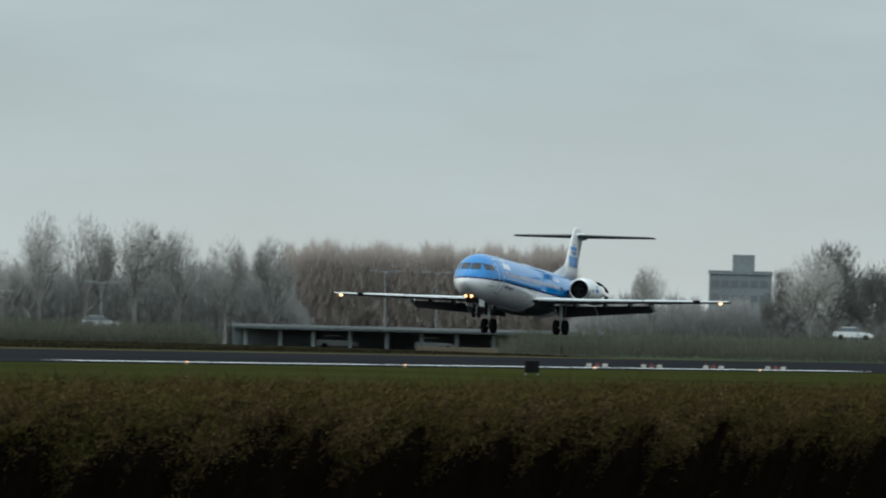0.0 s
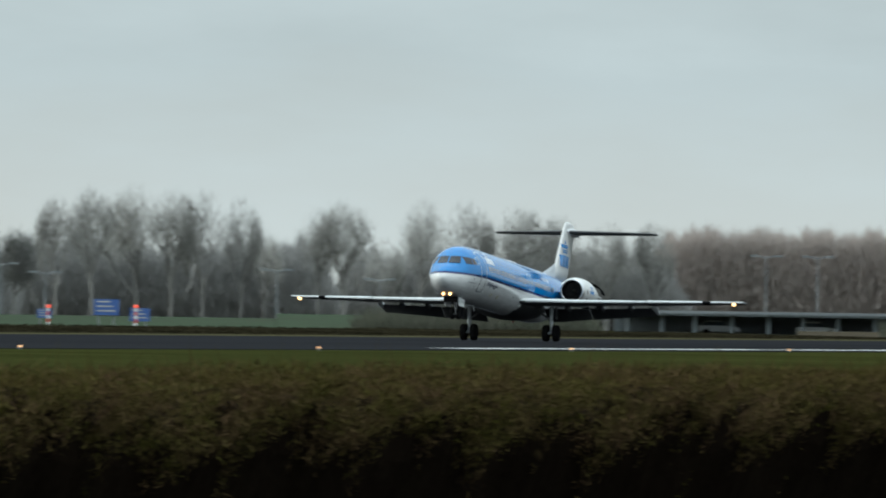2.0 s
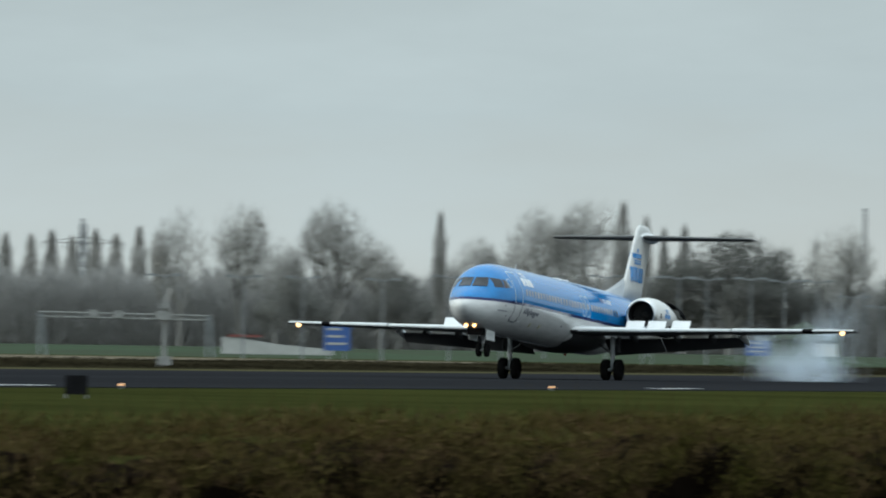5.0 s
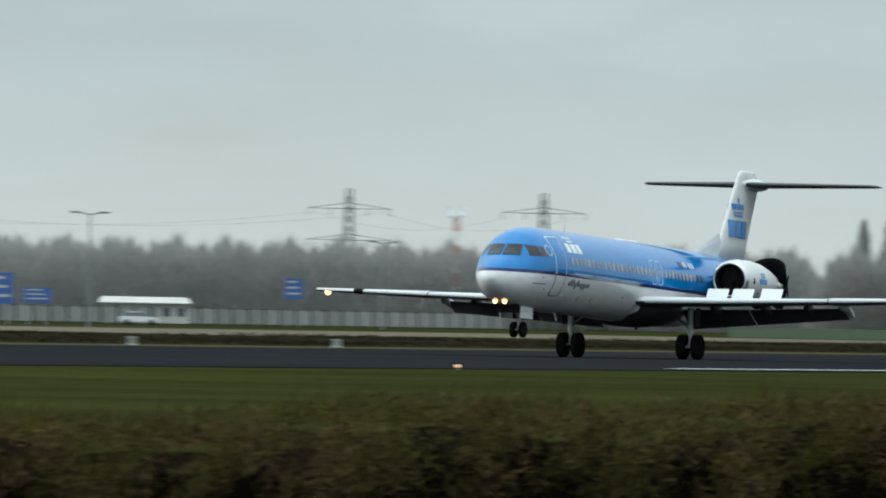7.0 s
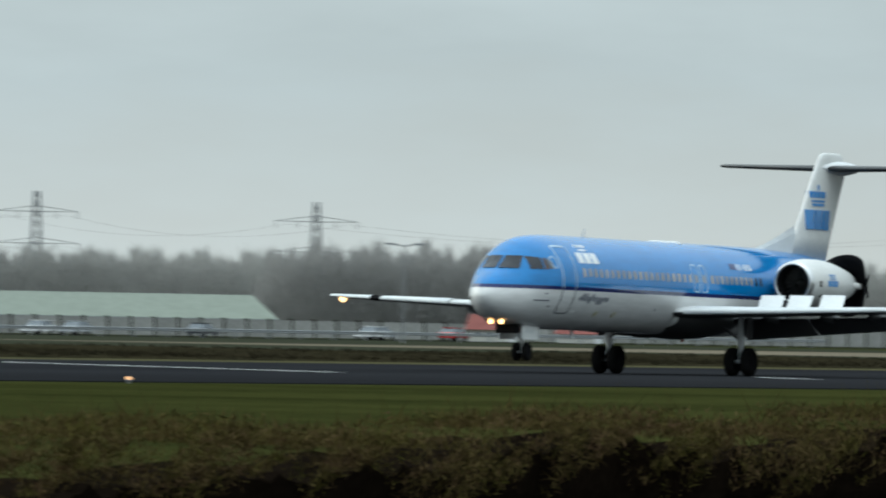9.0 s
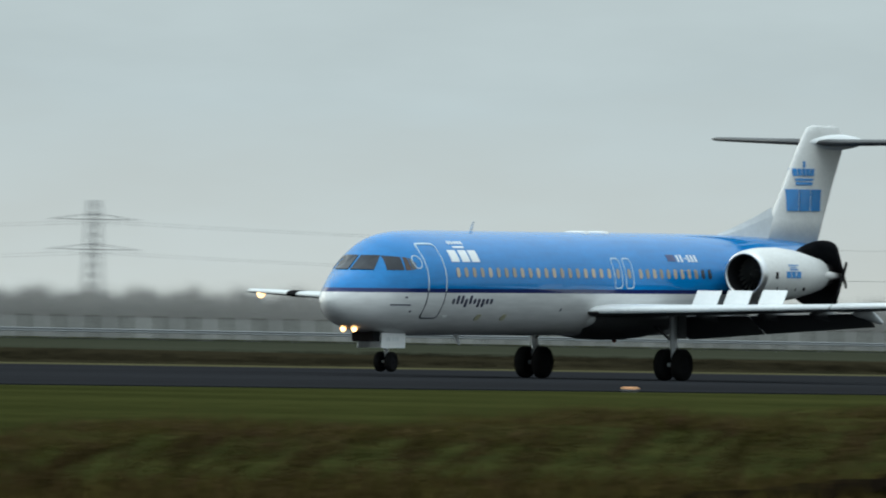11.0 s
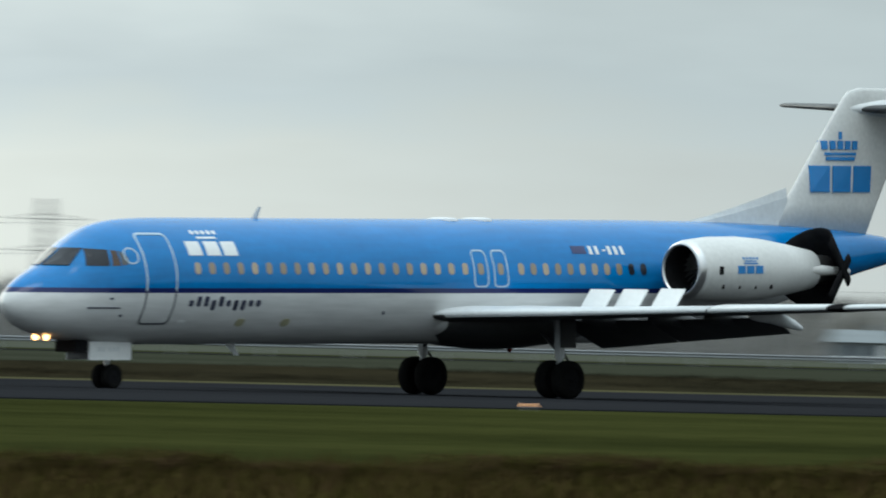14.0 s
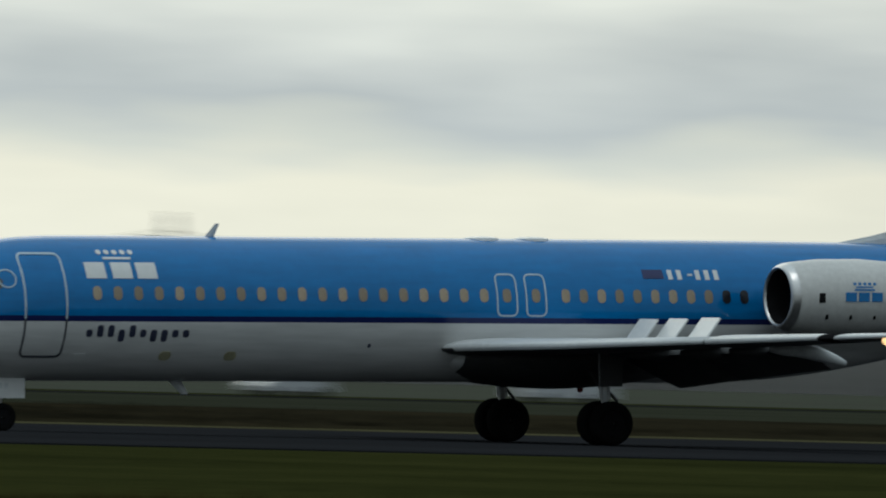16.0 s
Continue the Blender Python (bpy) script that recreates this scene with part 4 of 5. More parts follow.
def build_verge():
    tagged(sheet("verge", -200, 2400, 227.0, 238, 0.02, straw_m), "narrow pale strip of dry grass beyond the runway", "verge", kind="structure")
    rng = np.random.default_rng(8)
    n = 110000
    x, u = rng.uniform(-40, 1300, n), rng.uniform(0, 1, n)
    top = 0.10 + 0.30 * u + 0.05 * np.sin(x / 9.0) * u
    p = np.stack([x, 238 + 32 * u, top * rng.uniform(0.6, 1, n)], 1)
    cloud_of("verge_scrub", blades(rng, p, rng.uniform(0.08, 0.24, n), 0.16, 1.2), ditch_m, "low dark brown scrub along the ditch beyond the runway", "scrub")
    bm = bmesh.new()
    rs = [[Vector((x, 238 + y, z * (0.40 + 0.04 * math.sin(x / 11)))) for y, z in ((0, 0), (0.5, 0.25), (16, 0.7), (30, 1), (34, 0.9), (37, 0))] for x in range(-60, 1320, 8)]
    loft(bm, rs)
    tagged(obj("ditch_bank", bm, ditch_m), "low dark overgrown ditch bank", "bank", kind="structure")
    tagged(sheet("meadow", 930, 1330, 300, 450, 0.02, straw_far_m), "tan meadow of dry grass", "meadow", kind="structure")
    tagged(sheet("rough_pasture", -200, 928, 300, 580, 0.02, pasture_m), "dull grey-green rough pasture", "meadow", kind="structure")
    tagged(sheet("far_pasture", 928, 1330, 450, 580, 0.02, pasture_m), "dull grey-green rough pasture", "meadow", kind="structure")


pasture_m = mat("rough_pasture", (0.035, 0.037, 0.026), 0.95, second=(0.022, 0.025, 0.016), scale=0.03, fine=14, stretch=(0.3, 1, 1))
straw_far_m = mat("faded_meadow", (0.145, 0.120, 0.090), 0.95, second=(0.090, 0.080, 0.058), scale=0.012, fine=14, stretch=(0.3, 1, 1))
build_verge()


def at(bearing, distance, z=0.0):
    return Vector((distance * math.sin(radians(bearing)), distance * math.cos(radians(bearing)), z))


# ---- trees ----
def tree_meshes(seed, style):
    """Trunk with limbs, and a crown of fine twigs, one unit high; style: bare, column, dome."""
    rng = np.random.default_rng(seed)
    bm = bmesh.new()
    tips = []

    def grow(p, d, length, r, depth):
        q = p + d * length
        tube(bm, p, q, r, r * 0.62, 5 if depth < 2 else 3)
        tips.append((q, d, length))
        if depth >= 5:
            return
        for _ in range(3 if depth else 5):
            spread = {"bare": 0.46 + 0.06 * depth, "column": 0.25, "dome": 0.85}[style]
            nd = (d + Vector(rng.normal(size=3)) * spread + Vector((0, 0, 0.22))).normalized()
            start = p.lerp(q, 0.45 + 0.55 * rng.random()) if depth else p.lerp(q, 0.55 + 0.45 * rng.random())
            grow(start, nd, length * (0.62 + 0.2 * rng.random()), r * 0.55, depth + 1)
    grow(Vector((0, 0, 0)), Vector((0.02, 0, 1)).normalized(), 0.36 if style != "dome" else 0.26, 0.020, 0)
    top = max(t[0].z for t in tips)
    rx, rz, mid = {"bare": (0.24, 0.37, 0.61), "column": (0.10, 0.40, 0.58), "dome": (0.36, 0.42, 0.56)}[style]

    def rounded_in(q, loose=1.0):
        """Draws what reaches too far back into an egg-shaped crown."""
        e = np.sqrt((q[:, 0] / rx) ** 2 + (q[:, 1] / rx) ** 2 + ((q[:, 2] - mid) / rz) ** 2)
        k = np.where((e > 1) & (q[:, 2] > 0.28), (0.88 + loose * (0.52 * rng.random(len(q)) ** 0.6 - 0.38)) / np.maximum(e, 1e-6), 1.0)
        return np.stack([q[:, 0] * k, q[:, 1] * k, mid + (q[:, 2] - mid) * k], 1)
    flat = rounded_in(np.array([v.co[:] for v in bm.verts]) * (0.97 / top), 0.0)
    for v, q in zip(bm.verts, flat):
        v.co = q
    trunk = bpy.data.meshes.new("trunk")
    bm.to_mesh(trunk)
    bm.free()
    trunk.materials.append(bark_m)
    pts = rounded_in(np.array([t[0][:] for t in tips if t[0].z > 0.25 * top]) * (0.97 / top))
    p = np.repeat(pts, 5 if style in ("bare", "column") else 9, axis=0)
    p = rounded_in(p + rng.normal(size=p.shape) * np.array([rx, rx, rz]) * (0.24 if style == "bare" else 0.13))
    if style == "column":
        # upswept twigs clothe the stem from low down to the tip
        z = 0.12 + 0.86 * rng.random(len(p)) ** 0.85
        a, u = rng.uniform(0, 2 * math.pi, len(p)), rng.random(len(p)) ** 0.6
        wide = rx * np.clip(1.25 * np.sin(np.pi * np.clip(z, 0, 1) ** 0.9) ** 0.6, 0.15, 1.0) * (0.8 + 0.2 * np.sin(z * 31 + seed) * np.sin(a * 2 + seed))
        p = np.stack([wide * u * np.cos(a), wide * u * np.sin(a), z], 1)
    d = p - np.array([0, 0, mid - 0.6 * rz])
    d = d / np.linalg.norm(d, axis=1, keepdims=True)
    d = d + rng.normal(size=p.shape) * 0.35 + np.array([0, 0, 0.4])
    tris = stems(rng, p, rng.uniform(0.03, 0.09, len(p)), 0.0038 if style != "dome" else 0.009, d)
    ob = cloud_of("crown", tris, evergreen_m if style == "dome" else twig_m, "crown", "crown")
    crown = ob.data
    bpy.data.objects.remove(ob)
    return trunk, crown, rx


TREES = {s: [tree_meshes(40 + 10 * i + k, s) for k in range(n)] for i, (s, n) in enumerate((("bare", 5), ("column", 3), ("dome", 3)))}
TREE_LABEL = {"bare": "leafless broad-crowned tree on the far side of the road", "column": "leafless slender poplar on the far side of the road",
              "dome": "dense dark round-topped tree on the far side of the road"}
tree_rng = random.Random(3)


def tree(style, bearing, distance, height, width):
    trunk, crown, half = tree_rng.choice(TREES[style])
    e = tagged(new("tree"), TREE_LABEL[style], "tree", "far trees")
    e.matrix_world = Matrix.Translation(at(bearing, distance)) @ pose(0, 0, 0, 0, 0, tree_rng.uniform(0, 360)) @ Matrix.Diagonal((width / 2 / half, width / 2 / half, height * 1.05, 1))
    for name, me in (("trunk", trunk), ("crown", crown)):
        o = new(name, me)
        o.parent = e


# leafless trees that stand free: bearing, distance, height, width
for b, r, h, w in ((77.56, 1809, 15.3, 5.2), (77.74, 1809, 14.9, 6), (77.93, 1809, 14.6, 6.5), (78.10, 1809, 13.6, 5), (78.28, 1809, 12.8, 5), (78.46, 1809, 12.7, 5),
                   (77.42, 1815, 10.5, 4.5), (77.26, 1757, 14.2, 6.5), (77.16, 1757, 13.8, 4.5), (76.86, 1757, 14.6, 4.5), (76.71, 1757, 15.4, 5), (76.59, 1757, 15.7, 6),
                   (76.45, 1757, 16.0, 7), (76.95, 1762, 11.0, 4), (79.93, 1809, 10.6, 4.2)):
    tree("bare", b, r, h, w * 1.15)
for b, r, h, w in ((75.77, 1708, 15.8, 7.5), (74.80, 1707, 17.9, 8), (74.58, 1707, 16.9, 6.5), (73.81, 1707, 17.3, 8), (73.43, 1707, 17.2, 6.5), (73.20, 1707, 16.3, 6),
                   (73.57, 1707, 13.2, 6), (73.98, 1715, 13.0, 5), (74.35, 1715, 13.5, 6), (76.14, 1712, 14.0, 4.5), (76.28, 1712, 15.0, 5.5), (80.55, 1800, 12.6, 7)):
    tree("bare", b, r, h, w * 1.15)
for b, r, h, w in ((56.43, 1400, 9.8, 4), (56.85, 1400, 9.2, 3.6), (56.64, 1402, 9.0, 4), (57.05, 1408, 7.6, 5), (57.28, 1400, 10.0, 4), (57.50, 1400, 10.4, 4),
                   (51.80, 1282, 9.6, 5), (52.0, 1287, 8.2, 3), (52.14, 1282, 8.2, 2.6), (52.35, 1283, 8.2, 2.8), (45.48, 1166, 10.0, 6), (45.65, 1167, 9.8, 4), (55.4, 1400, 7.5, 4), (54.3, 1400, 7.5, 4),
                   (53.93, 1400, 9.6, 4.2), (54.06, 1404, 9.2, 3.6), (54.21, 1400, 9.8, 4.4), (54.85, 1402, 7.6, 5.0), (55.15, 1400, 9.0, 4.0), (55.30, 1405, 8.0, 3.6),
                   (52.75, 1400, 6.2, 3.4), (52.87, 1404, 6.8, 3.8), (53.0, 1400, 6.4, 3.6), (53.1, 1402, 7.0, 4), (45.64, 1400, 8.2, 5.5), (45.86, 1404, 7.6, 5), (46.1, 1400, 7.2, 4.5), (49.2, 1400, 6.6, 4), (49.35, 1402, 6.2, 4), (45.95, 1300, 6.0, 4), (46.1, 1306, 5.6, 3.6)):
    tree("column" if b > 56.2 else "bare", b, r, h, w * (0.85 if b > 56.2 else 1.0))
for b, r, h, w in ((74.92, 1712, 17.2, 2.6), (75.01, 1708, 15.6, 1.9), (75.08, 1708, 14.6, 1.6), (75.16, 1712, 14.9, 2), (74.21, 1707, 15.8, 2.0), (72.62, 1800, 13.4, 2.4),
                   (72.70, 1803, 13.9, 2.4), (72.78, 1800, 13.2, 2.4), (72.87, 1806, 14.0, 2.6), (72.95, 1800, 13.6, 2.6), (73.04, 1802, 14.4, 2.6), (72.52, 1802, 13.5, 2.5)):
    tree("column", b, r, h, w)
for b, r, h, w in ((75.34, 1660, 14.2, 15), (75.50, 1664, 12.8, 11), (75.17, 1664, 11.5, 9), (75.98, 1658, 10.8, 5.5), (75.52, 1662, 10.5, 6), (80.65, 1812, 13.8, 10), (80.80, 1812, 12.0, 8), (80.45, 1815, 10.5, 6), (74.05, 1690, 9.5, 8), (73.65, 1690, 9.0, 9)):
    tree("dome", b, r, h, w)


tree("dome", 67.835, 1900, 6.4, 3.6)


def wood(name, b0, b1, distance, top, depth, count, material, label, seed, uneven=1.0, wide=1.0):
    """Far woods: thousands of upright twigs in an uneven belt between two bearings."""
    rng = np.random.default_rng(seed)
    b = np.radians(rng.uniform(b0, b1, count))
    r = distance + rng.uniform(0, depth, count)
    c = np.degrees(b)
    crest = top * (0.92 + uneven * (0.07 * np.sin(c * 29 + seed) + 0.05 * np.sin(c * 71) + 0.05 * np.sin(c * 131) + 0.03 * np.sin(c * 317)))
    edge = np.clip(np.minimum(c - b0, b1 - c) / 0.10, 0.15, 1) ** 0.5
    z = (crest * edge - 1.2) * rng.uniform(0.0, 1.0, count) ** 0.6
    p = np.stack([r * np.sin(b), r * np.cos(b), z], 1)
    bm = bmesh.new()
    rs = []
    for k in range(int((b1 - b0) / 0.012) + 1):
        c = b0 + 0.012 * k
        e = min(1, max(0.15, min(c - b0, b1 - c) / 0.10)) ** 0.5
        h = top * e * (0.70 + uneven * (0.07 * math.sin(c * 29 + seed) + 0.05 * math.sin(c * 71) + 0.05 * math.sin(c * 131)))
        rs.append([at(c, distance + depth * 0.80, 0), at(c, distance + depth * 0.85, h * 0.7), at(c, distance + depth * 0.95, h * 0.8), at(c, distance + depth, 0)])
    loft(bm, rs)
    core = tagged(obj(name, bm, material), label, "woods", kind="stuff")
    cloud_of("thicket", stems(rng, p, rng.uniform(0.7, 2.6, count), np.full(count, 0.15 * wide), rng.normal(size=p.shape) * 0.26 + np.array([0, 0, 0.9])), material, label, "woods", parent=core)


# all these woods carry the distance haze in their base colours
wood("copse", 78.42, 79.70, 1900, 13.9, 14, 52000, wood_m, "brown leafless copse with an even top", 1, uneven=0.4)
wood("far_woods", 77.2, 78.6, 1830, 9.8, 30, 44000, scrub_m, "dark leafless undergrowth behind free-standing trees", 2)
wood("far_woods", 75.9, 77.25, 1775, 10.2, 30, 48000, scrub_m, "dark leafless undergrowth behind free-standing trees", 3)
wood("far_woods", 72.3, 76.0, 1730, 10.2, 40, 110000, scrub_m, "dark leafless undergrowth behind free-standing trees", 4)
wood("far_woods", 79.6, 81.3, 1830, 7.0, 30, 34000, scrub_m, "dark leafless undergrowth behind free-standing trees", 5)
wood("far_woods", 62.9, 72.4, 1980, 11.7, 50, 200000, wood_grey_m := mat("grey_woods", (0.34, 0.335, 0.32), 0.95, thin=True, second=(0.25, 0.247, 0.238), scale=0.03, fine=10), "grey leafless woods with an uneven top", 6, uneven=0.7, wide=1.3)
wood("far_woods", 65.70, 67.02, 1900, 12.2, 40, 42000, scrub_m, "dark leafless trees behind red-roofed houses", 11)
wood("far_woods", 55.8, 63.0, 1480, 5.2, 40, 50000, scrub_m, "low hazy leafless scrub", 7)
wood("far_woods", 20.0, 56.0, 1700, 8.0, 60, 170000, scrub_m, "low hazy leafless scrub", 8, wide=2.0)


wood("roadside_scrub", 79.35, 81.3, 1392, 2.2, 40, 7000, brush_m, "low bare bushes on the road bank", 9)
wood("roadside_scrub", 77.3, 78.25, 1450, 2.0, 30, 5000, brush_m, "low bare bushes on the road bank", 10)


# ---- roads, walls and embankments ----
def strip(name, b0, b1, r0, r1, z0, z1, material, label, category, step=0.1, base=0.0):
    """A bank that follows a circle about the viewpoint: foot at r0, crest at r1."""
    bm = bmesh.new()
    n = max(2, int((b1 - b0) / step))
    rs = []
    for k in range(n + 1):
        b = b0 + (b1 - b0) * k / n
        rs.append([at(b, r0, base), at(b, r1, z1), at(b, r1 + 30, z1), at(b, r1 + 40, base)])
    loft(bm, rs)
    return tagged(obj(name, bm, material), label, category, kind="structure")


strip("embankment", 72.0, 77.6, 1480, 1540, 0, 1.0, bank_m, "low green grass embankment of the far road", "embankment")
strip("embankment", 77.0, 78.22, 1470, 1560, 0, 1.5, bank_m, "green grass slope up to the viaduct", "embankment")
strip("embankment", 79.8, 81.6, 1400, 1560, 0, 2.2, bank_m, "green grass slope up to the viaduct", "embankment")


def rail(name, x0, x1, y, z, label, material, step=4.0):
    e = tagged(new(name), label, "crash barrier")
    bm = bmesh.new()
    loft(bm, [[Vector((x, y + dy, z + dz)) for dy, dz in ((0, -0.16), (-0.08, -0.10), (0, 0), (-0.08, 0.10), (0, 0.16), (0.05, 0))] for x in (x0, x1)])
    bmesh.ops.recalc_face_normals(bm, faces=bm.faces)
    part("beam", bm, material, e)
    bm = bmesh.new()
    box(bm, -0.06, 0.06, -0.06, 0.06, 0, z)
    me = part("post", bm, material, e)
    me.location = (x0, y + 0.12, 0)
    k = x0 + step
    while k < x1:
        o = new("post", me.data)
        o.parent, o.location = e, (k, y + 0.12, 0)
        k += step


tagged(sheet("far_road", 100, 2300, 590, 618, 0.02, asphalt_m), "grey motorway beyond the meadow", "road", kind="structure")
rail("crash_barrier", 350, 1450, 586, 0.75, "grey steel crash barrier along the motorway", pylon_m, 8.0)


panel_m = mat("weathered_panel", (0.25, 0.25, 0.24), 0.85, vary=0.2, scale=0.3, random_amt=0.12)


def noise_wall():
    e = tagged(new("wall_concrete"), "pale concrete panel wall along the motorway", "wall", kind="structure")
    bm = bmesh.new()
    box(bm, 0, 5.7, -0.08, 0.08, 0.05, 1.9)
    panel = part("panel", bm, panel_m, e)
    bm = bmesh.new()
    box(bm, -0.22, 0.22, -0.16, 0.16, 0, 2.05)
    post = part("post", bm, ditch_m, e)
    for k in range(150):
        x = 1020 + 6 * k
        for o in ((panel, x + 0.15), (post, x)):
            q = o[0] if k == 0 else new(o[0].name.split(".")[0], o[0].data)
            q.parent, q.location = e, (o[1], 640, 0)


noise_wall()


def lamp_post(b, r, h, heads=2):
    e = tagged(new("street_lamp"), "tall grey street lamp with two arms", "street lamp", "street lamps")
    e.matrix_world = Matrix.Translation(at(b, r)) @ pose(0, 0, 0, 0, 0, -b)
    bm = bmesh.new()
    tube(bm, (0, 0, 0), (0, 0, h), 0.11, 0.06, 8)
    part("pole", bm, pylon_m, e)
    for s in (1, -1):
        bm = bmesh.new()
        tube(bm, (0, 0, h - 0.05), (s * 0.9, 0, h + 0.12), 0.06)
        part("arm", bm, pylon_m, e)
        bm = bmesh.new()
        box(bm, min(s * 0.8, s * 1.75), max(s * 0.8, s * 1.75), -0.2, 0.2, h + 0.06, h + 0.24)
        bmesh.ops.bevel(bm, geom=bm.edges[:], offset=0.05, segments=2)
        part("head", bm, steel_m, e)


for b, r, h in ((73.14, 1407, 7.7), (73.45, 1407, 7.7), (73.68, 1407, 7.7), (73.99, 1407, 7.6), (69.50, 1294, 10.0), (57.77, 1200, 10.7), (52.53, 1182, 10.4), (70.65, 1600, 9.4),
                (74.25, 1450, 8.2), (74.45, 1480, 8.4), (74.62, 1500, 8.5), (74.86, 1480, 8.6), (75.02, 1520, 8.8), (75.14, 1540, 8.9), (75.25, 1480, 8.5), (75.42, 1520, 8.8),
                (75.55, 1540, 8.7), (75.68, 1560, 8.8), (75.82, 1500, 7.0), (75.93, 1540, 6.2), (76.10, 1560, 5.4), (77.0, 1560, 6.0), (77.4, 1580, 5.2), (77.8, 1580, 6.4), (78.9, 1600, 8.4), (79.1, 1600, 8.4), (66.3, 1290, 8.8)):
    lamp_post(b, r, h)


def pylon(b, r, h):
    e = tagged(new("pylon"), "tall grey lattice electricity pylon with two arms", "pylon", "power line pylons")
    e.matrix_world = Matrix.Translation(at(b, r)) @ pose(0, 0, 0, 0, 0, -b + 12)
    bm = bmesh.new()
    w = lambda z: 1.5 - 1.1 * (z / h) ** 0.7
    for sx in (1, -1):
        for sy in (1, -1):
            for z0, z1 in ((0, h * 0.5), (h * 0.5, h)):
                tube(bm, (sx * w(z0), sy * w(z0), z0), (sx * w(z1), sy * w(z1), z1), 0.10, n=4)
    z = 0.0
    while z < h - 1:
        z2 = z + 1.5
        for s in (1, -1):
            for q in (1, -1):
                tube(bm, (-q * w(z), s * w(z), z), (q * w(min(z2, h)), s * w(min(z2, h)), min(z2, h)), 0.05, n=3)
                tube(bm, (s * w(z), -q * w(z), z), (s * w(min(z2, h)), q * w(min(z2, h)), min(z2, h)), 0.05, n=3)
        z = z2
    part("tower", bm, pylon_m, e)
    for z, a in ((h * 0.62, 6.6), (h * 0.85, 6.4)):
        for s in (1, -1):
            bm = bmesh.new()
            for sy in (0.3, -0.3):
                tube(bm, (0, sy, z), (s * a, 0, z + 0.05), 0.09, 0.05, 4)
                tube(bm, (0, sy, z + 0.9), (s * a, 0, z + 0.05), 0.07, 0.05, 4)
            part("arm", bm, pylon_m, e)
            for q in (0.45, 0.98):
                bm = bmesh.new()
                tube(bm, (s * a * q, 0, z), (s * a * q, 0, z - 1.0), 0.07, n=5)
                part("insulator", bm, pylon_m, e)
    return e


PYLONS = ((72.82, 2207, 18.8), (71.27, 2194, 20.2), (70.51, 2194, 20.4), (68.47, 2194, 19.6), (65.96, 2161, 19.8), (64.85, 2161, 20.7), (59.06, 2099, 19.5), (55.145, 2081, 19.9), (49.669, 2064, 19.9), (42.909, 2054, 20.6), (34.653, 2054, 22.5), (24.91, 2054, 24.6))
for b, r, h in PYLONS:
    pylon(b, r, h)


def cables():
    for (b0, r0, h0), (b1, r1, h1) in zip(PYLONS[1:], PYLONS[2:]):
        p, q = at(b0, r0, h0 * 0.60), at(b1, r1, h1 * 0.60)
        e = tagged(new("power_cables"), "thin sagging power cables between pylons", "cables", kind="stuff")
        for off in (-6, 6):
            for dz in (0, 4.6):
                bm = bmesh.new()
                pts = []
                for k in range(13):
                    u = k / 12
                    c = p.lerp(q, u)
                    pts.append(c + Vector((off * 0.3, off, dz - 6.0 * u * (1 - u) * 4 * 0.4)))
                for a, c in zip(pts, pts[1:]):
                    tube(bm, a, c, 0.015, n=3)
                part("cable", bm, pylon_m, e)


cables()


# ---- far buildings, signs, vehicles ----
roof_green_m = mat("pale_green_roof", (0.20, 0.225, 0.195), 0.85, vary=0.1, scale=0.2, stretch=(4, 4, 1))
roof_red_m = mat("red_tiles", (0.20, 0.078, 0.07), 0.8, vary=0.2, scale=0.6)
wall_pale_m = mat("pale_stucco", (0.50, 0.49, 0.45), 0.85, vary=0.12, scale=0.3)
wall_grey_m = mat("grey_cladding", (0.20, 0.22, 0.23), 0.85, vary=0.15, scale=0.2)
brick_m = mat("brown_brick", (0.085, 0.062, 0.055), 0.85, vary=0.2, scale=0.8)
dark_roof_m = mat("dark_tiles", (0.075, 0.075, 0.08), 0.8, vary=0.2, scale=0.6)
pane_m = mat("dull_window_glass", (0.08, 0.095, 0.11), 0.15, vary=0.2)
# Window glass for the distant block, lightened to paint in the air's haze.
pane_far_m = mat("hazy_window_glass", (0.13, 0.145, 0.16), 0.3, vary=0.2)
white_m = mat("white_metal", (0.72, 0.73, 0.73), 0.5, vary=0.06)
red_m = mat("red_paint", (0.55, 0.04, 0.03), 0.5, vary=0.1)
hangar_green_m = mat("dull_green_sheet", (0.12, 0.15, 0.11), 0.7, vary=0.12, scale=0.3)


def facing(name, b, r, label, category, group="", kind="", turn=0.0, z=0.0):
    """An empty at a bearing and distance whose local -y side looks back at the viewpoint."""
    e = tagged(new(name), label, category, group, kind)
    e.matrix_world = Matrix.Translation(at(b, r, z)) @ pose(0, 0, 0, 0, 0, -b + turn)
    return e


def slab(name, parent, m, x0, x1, y0, y1, z0, z1, label="", bevel=0.0):
    bm = bmesh.new()
    box(bm, x0, x1, y0, y1, z0, z1)
    if bevel:
        bmesh.ops.bevel(bm, geom=bm.edges[:], offset=bevel, segments=2)
    return part(name, bm, m, parent, label)


